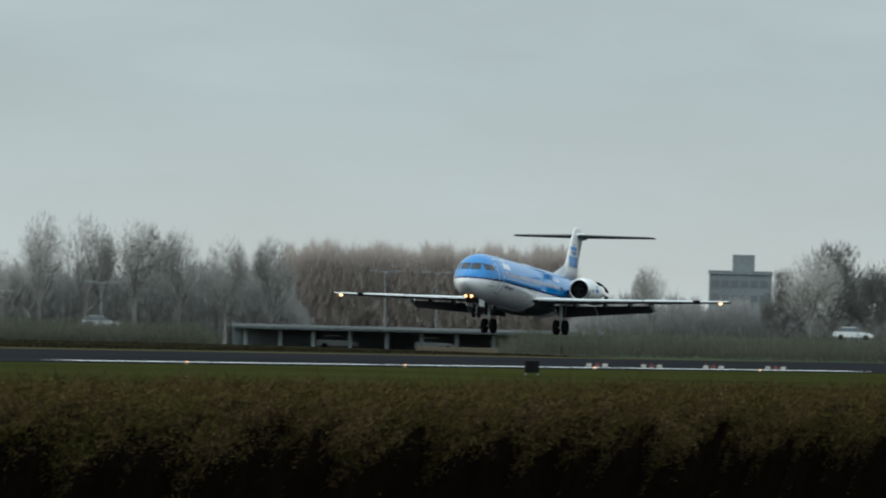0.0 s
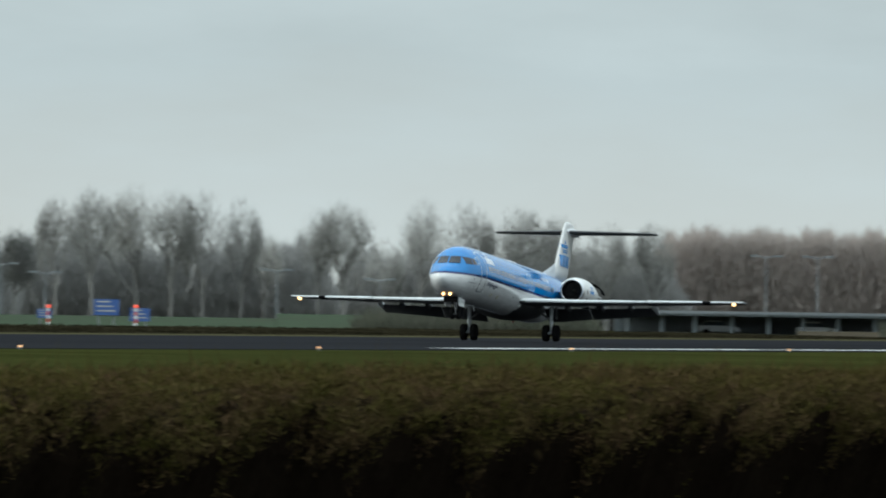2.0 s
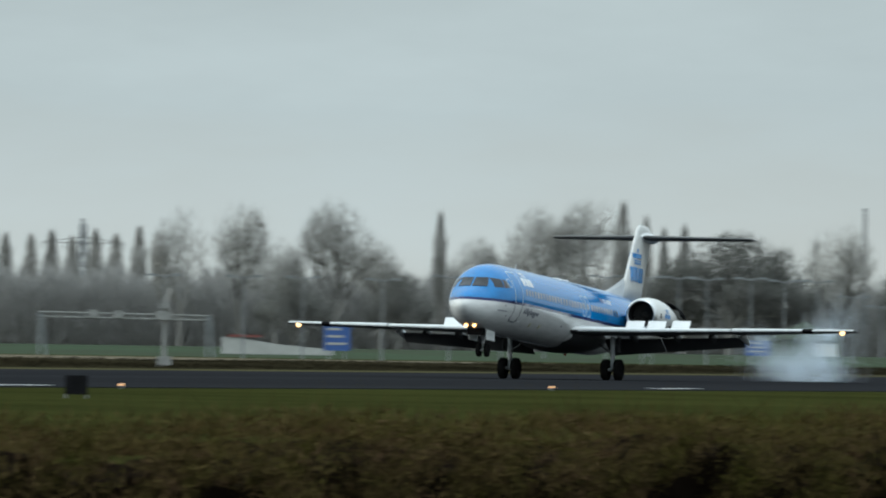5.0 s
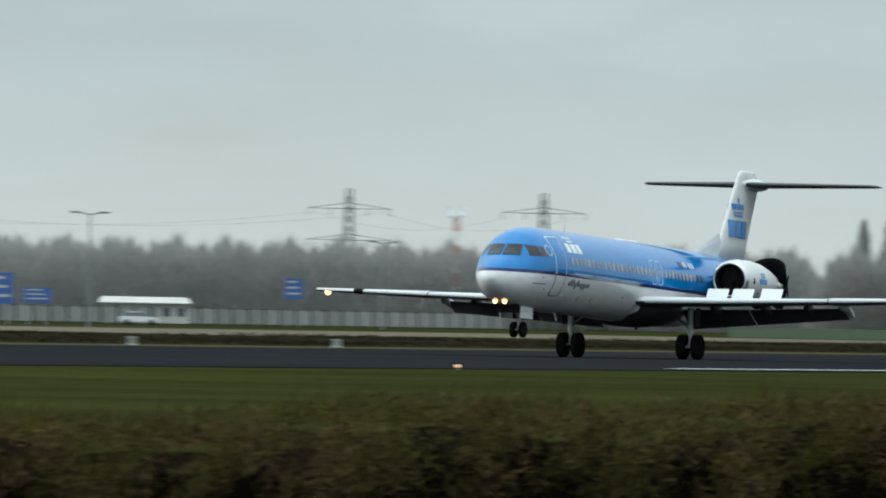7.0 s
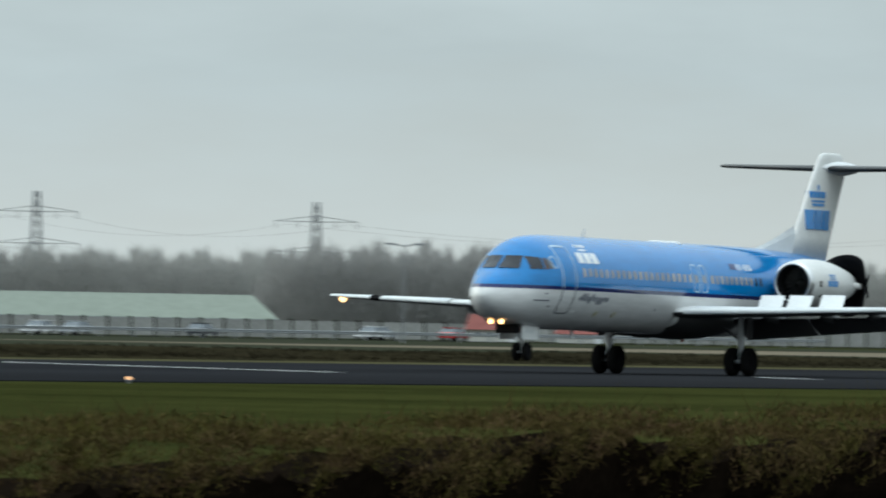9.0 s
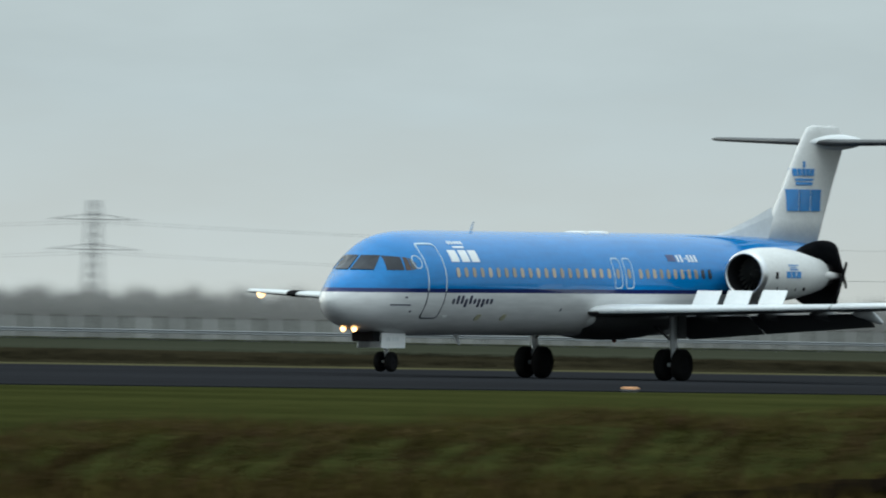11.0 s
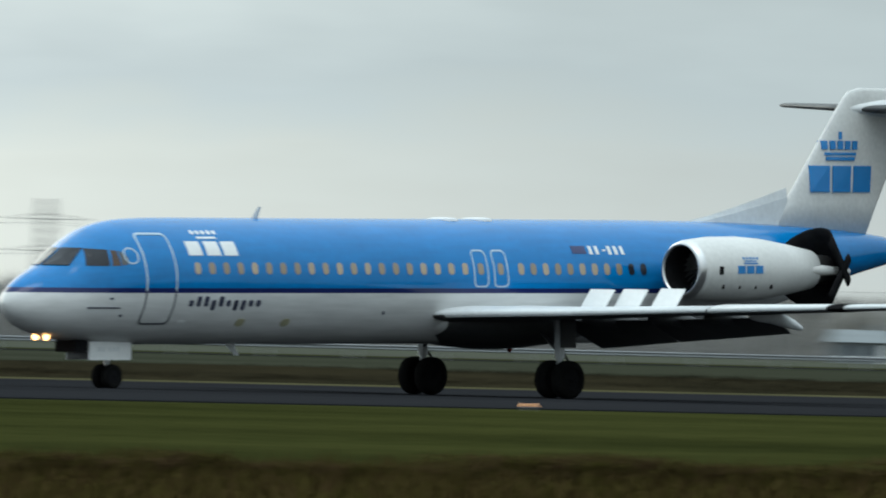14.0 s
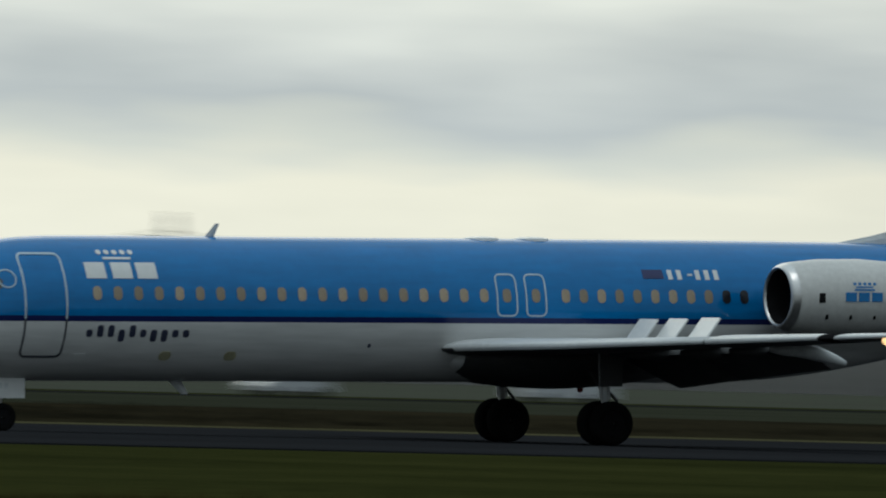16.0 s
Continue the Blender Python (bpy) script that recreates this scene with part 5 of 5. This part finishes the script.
def roof(parent, m, x0, x1, y0, y1, z0, z1, hip=0.0, over=0.4, name="roof"):
    bm = bmesh.new()
    ym = (y0 + y1) / 2
    a = [bm.verts.new(p) for p in ((x0 - over, y0 - over, z0), (x1 + over, y0 - over, z0), (x1 + over, y1 + over, z0), (x0 - over, y1 + over, z0), (x0 - over + hip, ym, z1), (x1 + over - hip, ym, z1))]
    for f in ((0, 1, 5, 4), (1, 2, 5), (2, 3, 4, 5), (3, 0, 4), (3, 2, 1, 0)):
        bm.faces.new([a[k] for k in f])
    return part(name, bm, m, parent)


def long_barn(b, r, half, depth, eaves, ridge, label, wall_m, roof_m, hip=3.0, bays=14):
    e = facing("barn", b, r, label, "barn")
    slab("wall", e, wall_m, -half, half, 0, depth, 0, eaves)
    roof(e, roof_m, -half, half, 0, depth, eaves, ridge, hip)
    slab("gutter", e, steel_m, -half - 0.4, half + 0.4, -0.6, -0.42, eaves - 0.12, eaves + 0.06)
    for k in range(bays):
        x = -half + (k + 0.5) * 2 * half / bays
        slab("window", e, pane_m, x - half / bays * 0.55, x + half / bays * 0.55, -0.05, 0.04, eaves * 0.35, eaves * 0.78)


long_barn(64.86, 1650, 27.0, 14, 1.95, 4.75, "long low barn with a pale green roof beside the motorway", wall_pale_m, roof_green_m)
long_barn(51.75, 1210, 13.0, 12, 2.3, 5.0, "low pale warehouse with a flat pitched roof", wall_grey_m, mat("dull_grey_roof", (0.11, 0.115, 0.105), 0.6, vary=0.1, scale=0.2), 0.5, 8)


long_barn(54.02, 784, 2.0, 6, 1.05, 1.9, "low shed with a weathered grey-green roof beside the motorway", wall_grey_m,
          mat("weathered_roof", (0.20, 0.21, 0.185), 0.7, vary=0.15, scale=0.3), 0.3, 4)
long_barn(54.515, 789, 4.6, 7, 0.95, 1.95, "low brown-walled shed with a grey roof", brick_m, dark_roof_m, 0.3, 6)
long_barn(53.644, 794, 2.6, 7, 1.3, 2.7, "dark hip-roofed farmhouse beside the motorway", brick_m, dark_roof_m, 1.2, 4)


def house(b, r, half, eaves, ridge, roof_m=roof_red_m):
    red = roof_m is roof_red_m
    e = facing("house", b, r, "house with a red tiled roof and pale walls" if red else "low grey house with a dull grey roof", "house", "red-roofed houses" if red else "grey houses")
    slab("wall", e, wall_pale_m if red else wall_grey_m, -half, half, 0, 7, 0, eaves)
    roof(e, roof_m, -half, half, 0, 7, eaves, ridge, 0.6)
    for x in (-half * 0.6, -half * 0.1, half * 0.45):
        w = slab("window", e, pane_m, x - 0.45, x + 0.45, -0.05, 0.03, 0.7, max(0.9, eaves - 0.3))
        slab("sill", w, white_m, x - 0.5, x + 0.5, -0.12, 0.0, 0.62, 0.70)
    slab("door", e, white_m, half * 0.7, half * 0.7 + 0.8, -0.05, 0.03, 0.02, max(1.1, eaves - 0.2))
    slab("chimney", e, roof_m, half * 0.3, half * 0.3 + 0.6, 3.2, 3.8, ridge - 0.6, ridge + 0.5)


long_barn(69.72, 1850, 5.5, 8, 2.5, 3.3, "low white-roofed shed behind the wall", wall_pale_m, wall_pale_m, 0.5, 6)
long_barn(68.75, 1850, 7.0, 8, 2.4, 3.0, "low pale-roofed shed behind the wall", wall_pale_m, roof_green_m, 0.5, 6)
house(66.66, 1570, 2.6, 1.3, 3.0)
house(52.95, 1330, 3.2, 2.4, 4.2, wall_grey_m)
house(46.0, 1250, 3.0, 2.0, 3.2, wall_grey_m)
house(67.01, 1570, 2.4, 1.0, 2.1)


def office_block():
    e = facing("office_block", 80.28, 3200, "grey multi-storey office block with a rooftop plant room", "building")
    slab("wall", e, wall_grey_m, -6.8, 6.8, 0, 12, 0, 17.2)
    slab("plant_room", e, wall_grey_m, -1.8, 3.0, 3, 8, 17.2, 20.9)
    slab("parapet", e, wall_grey_m, -7.0, 7.0, -0.25, -0.01, 16.6, 17.4)
    for f in range(5):
        for k in range(6):
            x, z = -6.2 + 2.1 * k, 1.4 + 3.1 * f
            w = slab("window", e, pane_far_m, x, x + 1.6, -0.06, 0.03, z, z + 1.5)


office_block()


def green_hangar():
    e = facing("shed", 75.63, 1608, "small green shed with a white door below trees", "shed")
    slab("wall", e, hangar_green_m, -3.9, 3.9, 0, 9, 0, 2.9)
    bm = bmesh.new()
    loft(bm, [[Vector((x, y, z)) for x, z in ((-4.2, 2.8), (0, 4.8), (4.2, 2.8))] for y in (-0.4, 9.4)], caps=True)
    part("roof", bm, hangar_green_m, e)
    slab("door", e, white_m, 1.0, 3.6, -0.06, 0.05, 0.05, 2.4, "white sliding door")


green_hangar()


def viaduct():
    e = facing("viaduct", 79.1, 1520, "low concrete motorway viaduct with dark openings below", "viaduct", kind="structure")
    slab("deck", e, wall_grey_m, -21, 17.5, 0, 12, 1.95, 2.28)
    slab("parapet", e, steel_m, -21, 17.5, -0.2, -0.02, 2.16, 2.44)
    slab("shaded_wall", e, wall_grey_m, -21, 17.5, 11, 12, 0, 1.95)
    for x in (-19.5, -16, -12.6, -8.8, -5, -1.4, 2.2, 6, 9.1, 12.5):
        for y in (1.5, 9.0):
            bm = bmesh.new()
            tube(bm, (x, y, 0), (x, y, 1.95), 0.22, n=10)
            part("pier", bm, wall_grey_m, e)
    slab("low_wall", e, straw_far_m, -2, 17.5, -14.0, -13.6, 0, 0.55)


viaduct()


def road_sign(b, r, w, h, z, m, label, bars=3):
    e = facing("road_sign", b, r, label, "road sign", "road signs")
    bd = slab("board", e, m, -w / 2, w / 2, -0.06, 0.06, z - h / 2, z + h / 2, bevel=0.03)
    for k in range(bars):
        zz = z + h / 2 - h * (k + 0.7) / (bars + 0.5)
        slab("bar", bd, concrete_m, -w * 0.38, w * (0.15 + 0.1 * (k % 3)), -0.085, -0.062, zz, zz + h * 0.09)
    for x in (-w * 0.3, w * 0.3):
        bm = bmesh.new()
        tube(bm, (x, 0.12, 0), (x, 0.12, z), 0.07, n=6)
        part("post", bm, steel_m, e)


for b, r, w, h, z in ((75.45, 1470, 2.5, 1.5, 1.75), (76.34, 1470, 2.5, 1.6, 1.9), (76.47, 1475, 2.0, 1.3, 1.2), (75.02, 1470, 1.6, 1.0, 1.7), (73.815, 1440, 2.6, 2.5, 2.1), (69.16, 1444, 2.3, 3.1, 3.5), (69.30, 1444, 2.9, 1.5, 2.9),
                      (70.30, 1700, 2.2, 2.4, 4.4), (76.10, 1475, 1.4, 0.9, 1.2)):
    road_sign(b, r, w, h, z, sign_blue_m, "blue motorway direction sign on two posts")


def gantry():
    e = facing("sign_gantry", 72.985, 1450, "white steel sign gantry spanning the motorway", "gantry")
    bm = bmesh.new()
    for z in (3.75, 4.2):
        tube(bm, (-8.4, 0, z), (8.4, 0, z - 0.15), 0.09, n=6)
    for k in range(24):
        x = -8.4 + 0.7 * k
        tube(bm, (x, 0, 3.75 if k % 2 else 4.15), (x + 0.7, 0, 4.15 if k % 2 else 3.75), 0.05, n=4)
    part("beam", bm, panel_m, e)
    for x in (-8.3, 8.2):
        for dx in (0, 0.7):
            bm = bmesh.new()
            tube(bm, (x + dx, 0, 0), (x + dx * 0.4, 0, 4.1), 0.12, n=6)
            part("post", bm, steel_m, e)
    for x in (-3.0, -0.5, 3.6):
        slab("signal_box", e, panel_m, x - 0.45, x + 0.45, -0.3, 0.1, 3.7, 4.5, bevel=0.03)


gantry()


def equipment_mast():
    e = facing("equipment_mast", 73.15, 835, "white equipment mast with boxes near its top", "mast")
    bm = bmesh.new()
    tube(bm, (0, 0, 0), (0, 0, 3.7), 0.13, 0.09, 10)
    part("pole", bm, panel_m, e)
    slab("box", e, panel_m, -0.32, 0.32, -0.3, 0.2, 2.75, 3.2, bevel=0.03)
    slab("box", e, panel_m, -0.28, 0.28, -0.25, 0.2, 3.4, 3.75, bevel=0.03)
    slab("foot", e, panel_m, -0.4, 0.4, -0.4, 0.4, 0, 0.7)


equipment_mast()


def slim_mast(b, r, h, label, banded=False, width=0.35):
    e = facing("radio_mast", b, r, label, "mast")
    n = 8
    for k in range(n):
        bm = bmesh.new()
        z0, z1 = h * k / n, h * (k + 1) / n
        q = width * (1 - 0.5 * k / n)
        for sx in (1, -1):
            for sy in (1, -1):
                tube(bm, (sx * q, sy * q, z0), (sx * q, sy * q, z1), 0.07, n=4)
        for j in range(4):
            za, zb = z0 + (z1 - z0) * j / 4, z0 + (z1 - z0) * (j + 1) / 4
            for s in (1, -1):
                tube(bm, (-s * q, q, za), (s * q, q, zb), 0.05, n=3)
                tube(bm, (s * q, -q, za), (-s * q, -q, zb), 0.05, n=3)
        part("section", bm, (red_m if k % 2 else white_m) if banded else pylon_m, e)
    return e


slim_mast(75.86, 1708, 18.2, "slim grey lattice radio mast among trees")
m_ = slim_mast(70.93, 1994, 15.0, "red and white banded lattice mast", True, 0.8)
slab("platform", m_, white_m, -1.3, 1.3, -1.3, 1.3, 15.0, 15.3)
slab("lamp_box", m_, white_m, -1.2, -0.6, -0.3, 0.3, 15.3, 16.6)
slab("lamp_box", m_, white_m, 0.6, 1.2, -0.3, 0.3, 15.3, 16.4)
slim_mast(72.82, 1760, 16.0, "slim grey lattice radio mast among trees")


def water_tower():
    e = facing("radio_tower", 50.79, 1379, "tall pale concrete radio tower with ringed platforms", "tower")
    for prof, m, nm in (([(0, 1.7), (18.4, 1.15)], wall_pale_m, "shaft"), ([(18.4, 1.2), (18.6, 1.9), (22.3, 2.0), (22.6, 1.4)], wall_pale_m, "head"), ([(22.6, 0.60), (25.0, 0.52), (25.1, 0.26), (28.0, 0.20)], white_m, "upper_shaft")):
        bm = bmesh.new()
        revolve(bm, prof, (0, 0, 0), "z", 24)
        part(nm, bm, m, e, smooth=True)
    for z in (18.8, 19.8, 20.8, 21.8, 22.5):
        bm = bmesh.new()
        revolve(bm, [(z, 1.9), (z, 2.45), (z + 0.22, 2.45), (z + 0.22, 1.9)], (0, 0, 0), "z", 24)
        part("platform_ring", bm, white_m, e)


water_tower()


def chimney():
    e = facing("chimney", 64.61, 2260, "slender pale blue-grey chimney", "chimney")
    bm = bmesh.new()
    revolve(bm, [(0, 1.0), (21.0, 0.75), (21.1, 0.85), (21.6, 0.85)], (0, 0, 0), "z", 16)
    part("stack", bm, mat("blue_grey_concrete", (0.33, 0.38, 0.43), 0.8), e)


chimney()


def storage_tank():
    e = facing("storage_tank", 52.13, 1082, "white round storage tank beside the motorway", "tank")
    bm = bmesh.new()
    revolve(bm, [(0, 1.05), (2.3, 1.05), (2.6, 0.8), (2.75, 0.05)], (0, 0, 0), "z", 20)
    part("shell", bm, white_m, e, smooth=True)
    slab("pipe", e, steel_m, 1.0, 1.2, -0.1, 0.1, 0, 2.2)


storage_tank()


def concrete_ramp():
    e = facing("ramp_wall", 73.58, 1500, "white sloping concrete ramp wall", "wall")
    bm = bmesh.new()
    loft(bm, [[Vector((x, y, z)) for x, z in ((-5.6, 0), (5.8, 0), (5.8, 0.9), (0.5, 1.35), (-5.0, 2.1), (-5.6, 2.0))] for y in (0, 0.5)])
    bmesh.ops.recalc_face_normals(bm, faces=bm.faces)
    part("ramp", bm, concrete_m, e)
    slab("orange_band", e, roof_red_m, -5.0, -1.5, -0.1, 0.4, 2.05, 2.3)


concrete_ramp()


def marker_board(b, r):
    e = facing("marker_board", b, r, "row of low red and white striped barrier blocks", "barrier", "striped barriers")
    for k in range(3):
        slab("block", e, roof_red_m if k % 2 else wall_pale_m, -0.66 + 0.48 * k, -0.36 + 0.48 * k, -0.15, 0.15, 0.05, 0.22, bevel=0.02)
        slab("foot", e, concrete_m, -0.62 + 0.48 * k, -0.40 + 0.48 * k, -0.2, 0.2, 0, 0.05)
        slab("light", e, roof_red_m, -0.55 + 0.48 * k, -0.47 + 0.48 * k, -0.05, 0.05, 0.22, 0.30)


for b, r in ((79.73, 880), (79.94, 890), (80.18, 905), (80.42, 930)):
    marker_board(b, r)


def equipment_box(x, y):
    e = tagged(new("equipment_box"), "small pale weathered equipment box on a plinth beside the runway", "box", "equipment boxes")
    e.location = (x, y, 0)
    slab("plinth", e, concrete_m, -0.22, 0.22, -0.2, 0.2, 0, 0.08)
    slab("case", e, panel_m, -0.18, 0.18, -0.16, 0.16, 0.08, 0.36, bevel=0.02)
    slab("lid", e, concrete_m, -0.20, 0.20, -0.18, 0.18, 0.36, 0.40, bevel=0.015)


for x, y in ((629, 233.0), (657, 233.0), (568, 233.0)):
    equipment_box(x, y)


lamp_obstacle = mat("lit_red_lamp", (1.0, 0.10, 0.05), 0.3, emit=0.8)


def obstruction_post(b, r, h):
    e = facing("obstruction_post", b, r, "red and white banded post with a lit red lamp", "marker post", "marker posts")
    for k in range(5):
        bm = bmesh.new()
        tube(bm, (0, 0, h * k / 5), (0, 0, h * (k + 1) / 5), 0.13 - 0.005 * k, n=10)
        part("band", bm, red_m if k % 2 else white_m, e)
    bm = bmesh.new()
    revolve(bm, [(h, 0.08), (h + 0.04, 0.18), (h + 0.26, 0.17), (h + 0.34, 0.05)], (0, 0, 0), "z", 12)
    part("lamp", bm, lamp_obstacle, e, "lit red lamp")


for b, r, h in ((76.115, 1440, 1.75), (76.455, 1440, 1.85)):
    obstruction_post(b, r, h)


# ---- cars on the far roads ----
CAR_PAINT = {c: mat(f"{c}_car_paint", v, 0.25, vary=0.05, coat=0.6) for c, v in
             (("white", (0.72, 0.72, 0.72)), ("silver", (0.42, 0.44, 0.46)), ("dark", (0.03, 0.035, 0.045)), ("red", (0.40, 0.03, 0.03)), ("blue", (0.03, 0.10, 0.36)))}


def car(x, y, heading, colour, z=0.02, van=False):
    kind = "van" if van else "car"
    e = tagged(new(kind), f"{colour} {kind} driving on the road beyond the airfield", kind, "road traffic")
    e.matrix_world = pose(x, y, z, 0, 0, heading)
    L, W = (5.2, 1.9) if van else (4.3, 1.75)
    H = 2.3 if van else 1.45
    bm = bmesh.new()
    prof = [(-L / 2, 0.35), (-L / 2, 0.85), (-L / 2 + 0.2, 0.95), (L * 0.22, 0.92), (L / 2 - 0.15, 0.78), (L / 2, 0.6), (L / 2, 0.35)] if not van else \
        [(-L / 2, 0.35), (-L / 2, H - 0.1), (-L / 2 + 0.15, H), (L * 0.2, H), (L * 0.33, 1.3), (L / 2, 1.05), (L / 2, 0.35)]
    loft(bm, [[Vector((px, s, pz)) for px, pz in prof] for s in (-W / 2, W / 2)])
    bmesh.ops.recalc_face_normals(bm, faces=bm.faces)
    bmesh.ops.bevel(bm, geom=bm.edges[:], offset=0.06, segments=2)
    part("body", bm, CAR_PAINT[colour], e, smooth=False)
    if not van:
        bm = bmesh.new()
        loft(bm, [[Vector((px, s * q, pz)) for px, pz, q in ((-L * 0.46, 0.9, 1), (-L * 0.30, H - 0.06, 0.85), (L * 0.05, H - 0.06, 0.85), (L * 0.24, 0.9, 1))] for s in (-W / 2 + 0.06, W / 2 - 0.06)])
        bmesh.ops.recalc_face_normals(bm, faces=bm.faces)
        part("cabin_glass", bm, pane_m, e)
        bm = bmesh.new()
        box(bm, -L * 0.32, L * 0.07, -W / 2 * 0.84, W / 2 * 0.84, H - 0.09, H)
        bmesh.ops.bevel(bm, geom=bm.edges[:], offset=0.05, segments=2)
        part("roof", bm, CAR_PAINT[colour], e)
    else:
        slab("windscreen", e, pane_m, L * 0.16, L * 0.30, -W / 2 - 0.01, W / 2 + 0.01, 1.35, H - 0.25)
    for px in (-L * 0.31, L * 0.31):
        for s in (-1, 1):
            bm = bmesh.new()
            revolve(bm, [(-0.1, 0.02), (-0.1, 0.28), (-0.07, 0.32), (0.07, 0.32), (0.1, 0.28), (0.1, 0.02)], (px, s * (W / 2 - 0.08), 0.32), "y", 14)
            part("wheel", bm, rubber, e)


for x, y, h, c, v in ((1271, 597, 180, "white", False), (1284, 599, 180, "silver", False), (1352, 597, 180, "white", False), (1368, 603, 0, "silver", False), (1330, 606, 0, "dark", False),
                      (1392, 605, 0, "red", False), (775, 598, 180, "white", False), (893, 598, 180, "dark", False), (484, 598, 180, "white", True), (500, 604, 0, "silver", False), (512, 598, 180, "white", False),
                      (250, 598, 180, "silver", False), (270, 604, 0, "silver", True), (640, 604, 0, "red", False), (652, 598, 180, "white", True), (1540, 603, 0, "white", False)):
    car(x, y, h, c, van=v)
for b, r, c, v, z in ((80.72, 1580, "white", False, 2.22), (77.80, 1570, "silver", False, 1.50), (79.10, 1526, "white", False, 0.02), (78.72, 1527, "silver", False, 0.02), 
                      (69.7, 1560, "white", False, 0.02)):
    p = at(b, r)
    car(p.x, p.y, -b + (180 if v else 0), c, z, v)


# ---- tyre smoke ----
def smoke_material():
    """Fine droplets that scatter daylight forwards and back."""
    m = mat("thin_smoke", (0.62, 0.70, 0.78), 1.0, vary=0.03)
    nt = m.node_tree
    N, L = nt.nodes.new, nt.links.new
    out, both, tl = nt.nodes["Material Output"], N("ShaderNodeMixShader"), N("ShaderNodeBsdfTranslucent")
    tl.inputs[0].default_value = (0.62, 0.70, 0.78, 1)
    L(nt.nodes["Principled BSDF"].outputs[0], both.inputs[1])
    L(tl.outputs[0], both.inputs[2])
    L(both.outputs[0], out.inputs[0])
    return m


smoke_m = smoke_material()
PUFFS = []


def smoke(x, t0, rise, size, seed, count):
    """A cloud of rigid wisps, each a haze of fine specks, that wells up from the touchdown point and drifts."""
    rng = np.random.default_rng(seed)
    e = tagged(new("tyre_smoke"), "thin bluish-white tyre smoke drifting over the runway", "smoke")
    e.location = (x, RUNWAY_Y, 0)
    for k in range(6):
        ps = []
        for _ in range(6):
            c = rng.normal(size=3) * np.array([1.7, 0.60, 0.62]) * size
            ps.append(c + rng.normal(size=(count, 3)) * np.array([1.2, 0.50, 0.50]) * size * rng.uniform(0.4, 1.7))
        p = np.concatenate(ps)
        p[:, 2] = np.clip(p[:, 2], -2.6, 4.0)
        w = cloud_of("wisp", blades(rng, p, 0.021, 0.019), smoke_m, "", "", parent=e)
        side = -1.0 if k % 2 else 1.0
        PUFFS.append((w, t0 + 0.05 * k, float(rng.uniform(-3, 3)), side + float(rng.uniform(-0.8, 0.8)), rise * (0.15 + 0.2 * k), float(rng.uniform(-1.5, 1.5))))


smoke(873, 2.02, 3.1, 1.05, 1, 2300)
smoke(729, 4.28, 1.7, 0.95, 2, 3400)


def motions():
    walk(airliner, [(t, Matrix.Translation((s + AXLE, RUNWAY_Y, z + 0.03)) @ pose(0, 0, 0, 0, 0, c) @ pose(0, 0, 0, 0, n)) for t, s, z, n, c in PLANE_ROWS])
    for ob, (x, y, z) in DUMPERS:
        shut, up = pose(x, y, z, 0, 4, 0), pose(x, y, z, 0, -52, 0)
        walk(ob, [(0, shut), (4.0, shut), (4.4, up), (16.0, up)])
    for ob, (x, y, z), k in REVERSERS:
        shut = pose(x, y, z)
        turned = pose(x - 0.25, y, z - k * 0.25, 0, k * 50, 0)
        walk(ob, [(0, shut), (4.8, shut), (6.4, turned), (16.0, turned)])

    for ob, t0, x, y, rise, drift in PUFFS:
        low = pose(x, y, -5.5)
        walk(ob, [(0, low), (t0, low), (t0 + 0.35, pose(x + 0.5, y, 0.5 * rise)), (t0 + 1.2, pose(x + 6.0, y - 0.6 + drift * 0.3, rise, 0, 0, 4)),
                  (t0 + 4.0, pose(x + 20.0, y - 2.0 + drift, rise * 1.9, 0, 0, 10)), (16.0, pose(x + 70.0, y - 6 + drift * 3, rise * 3.5, 0, 0, 20))])


motions()
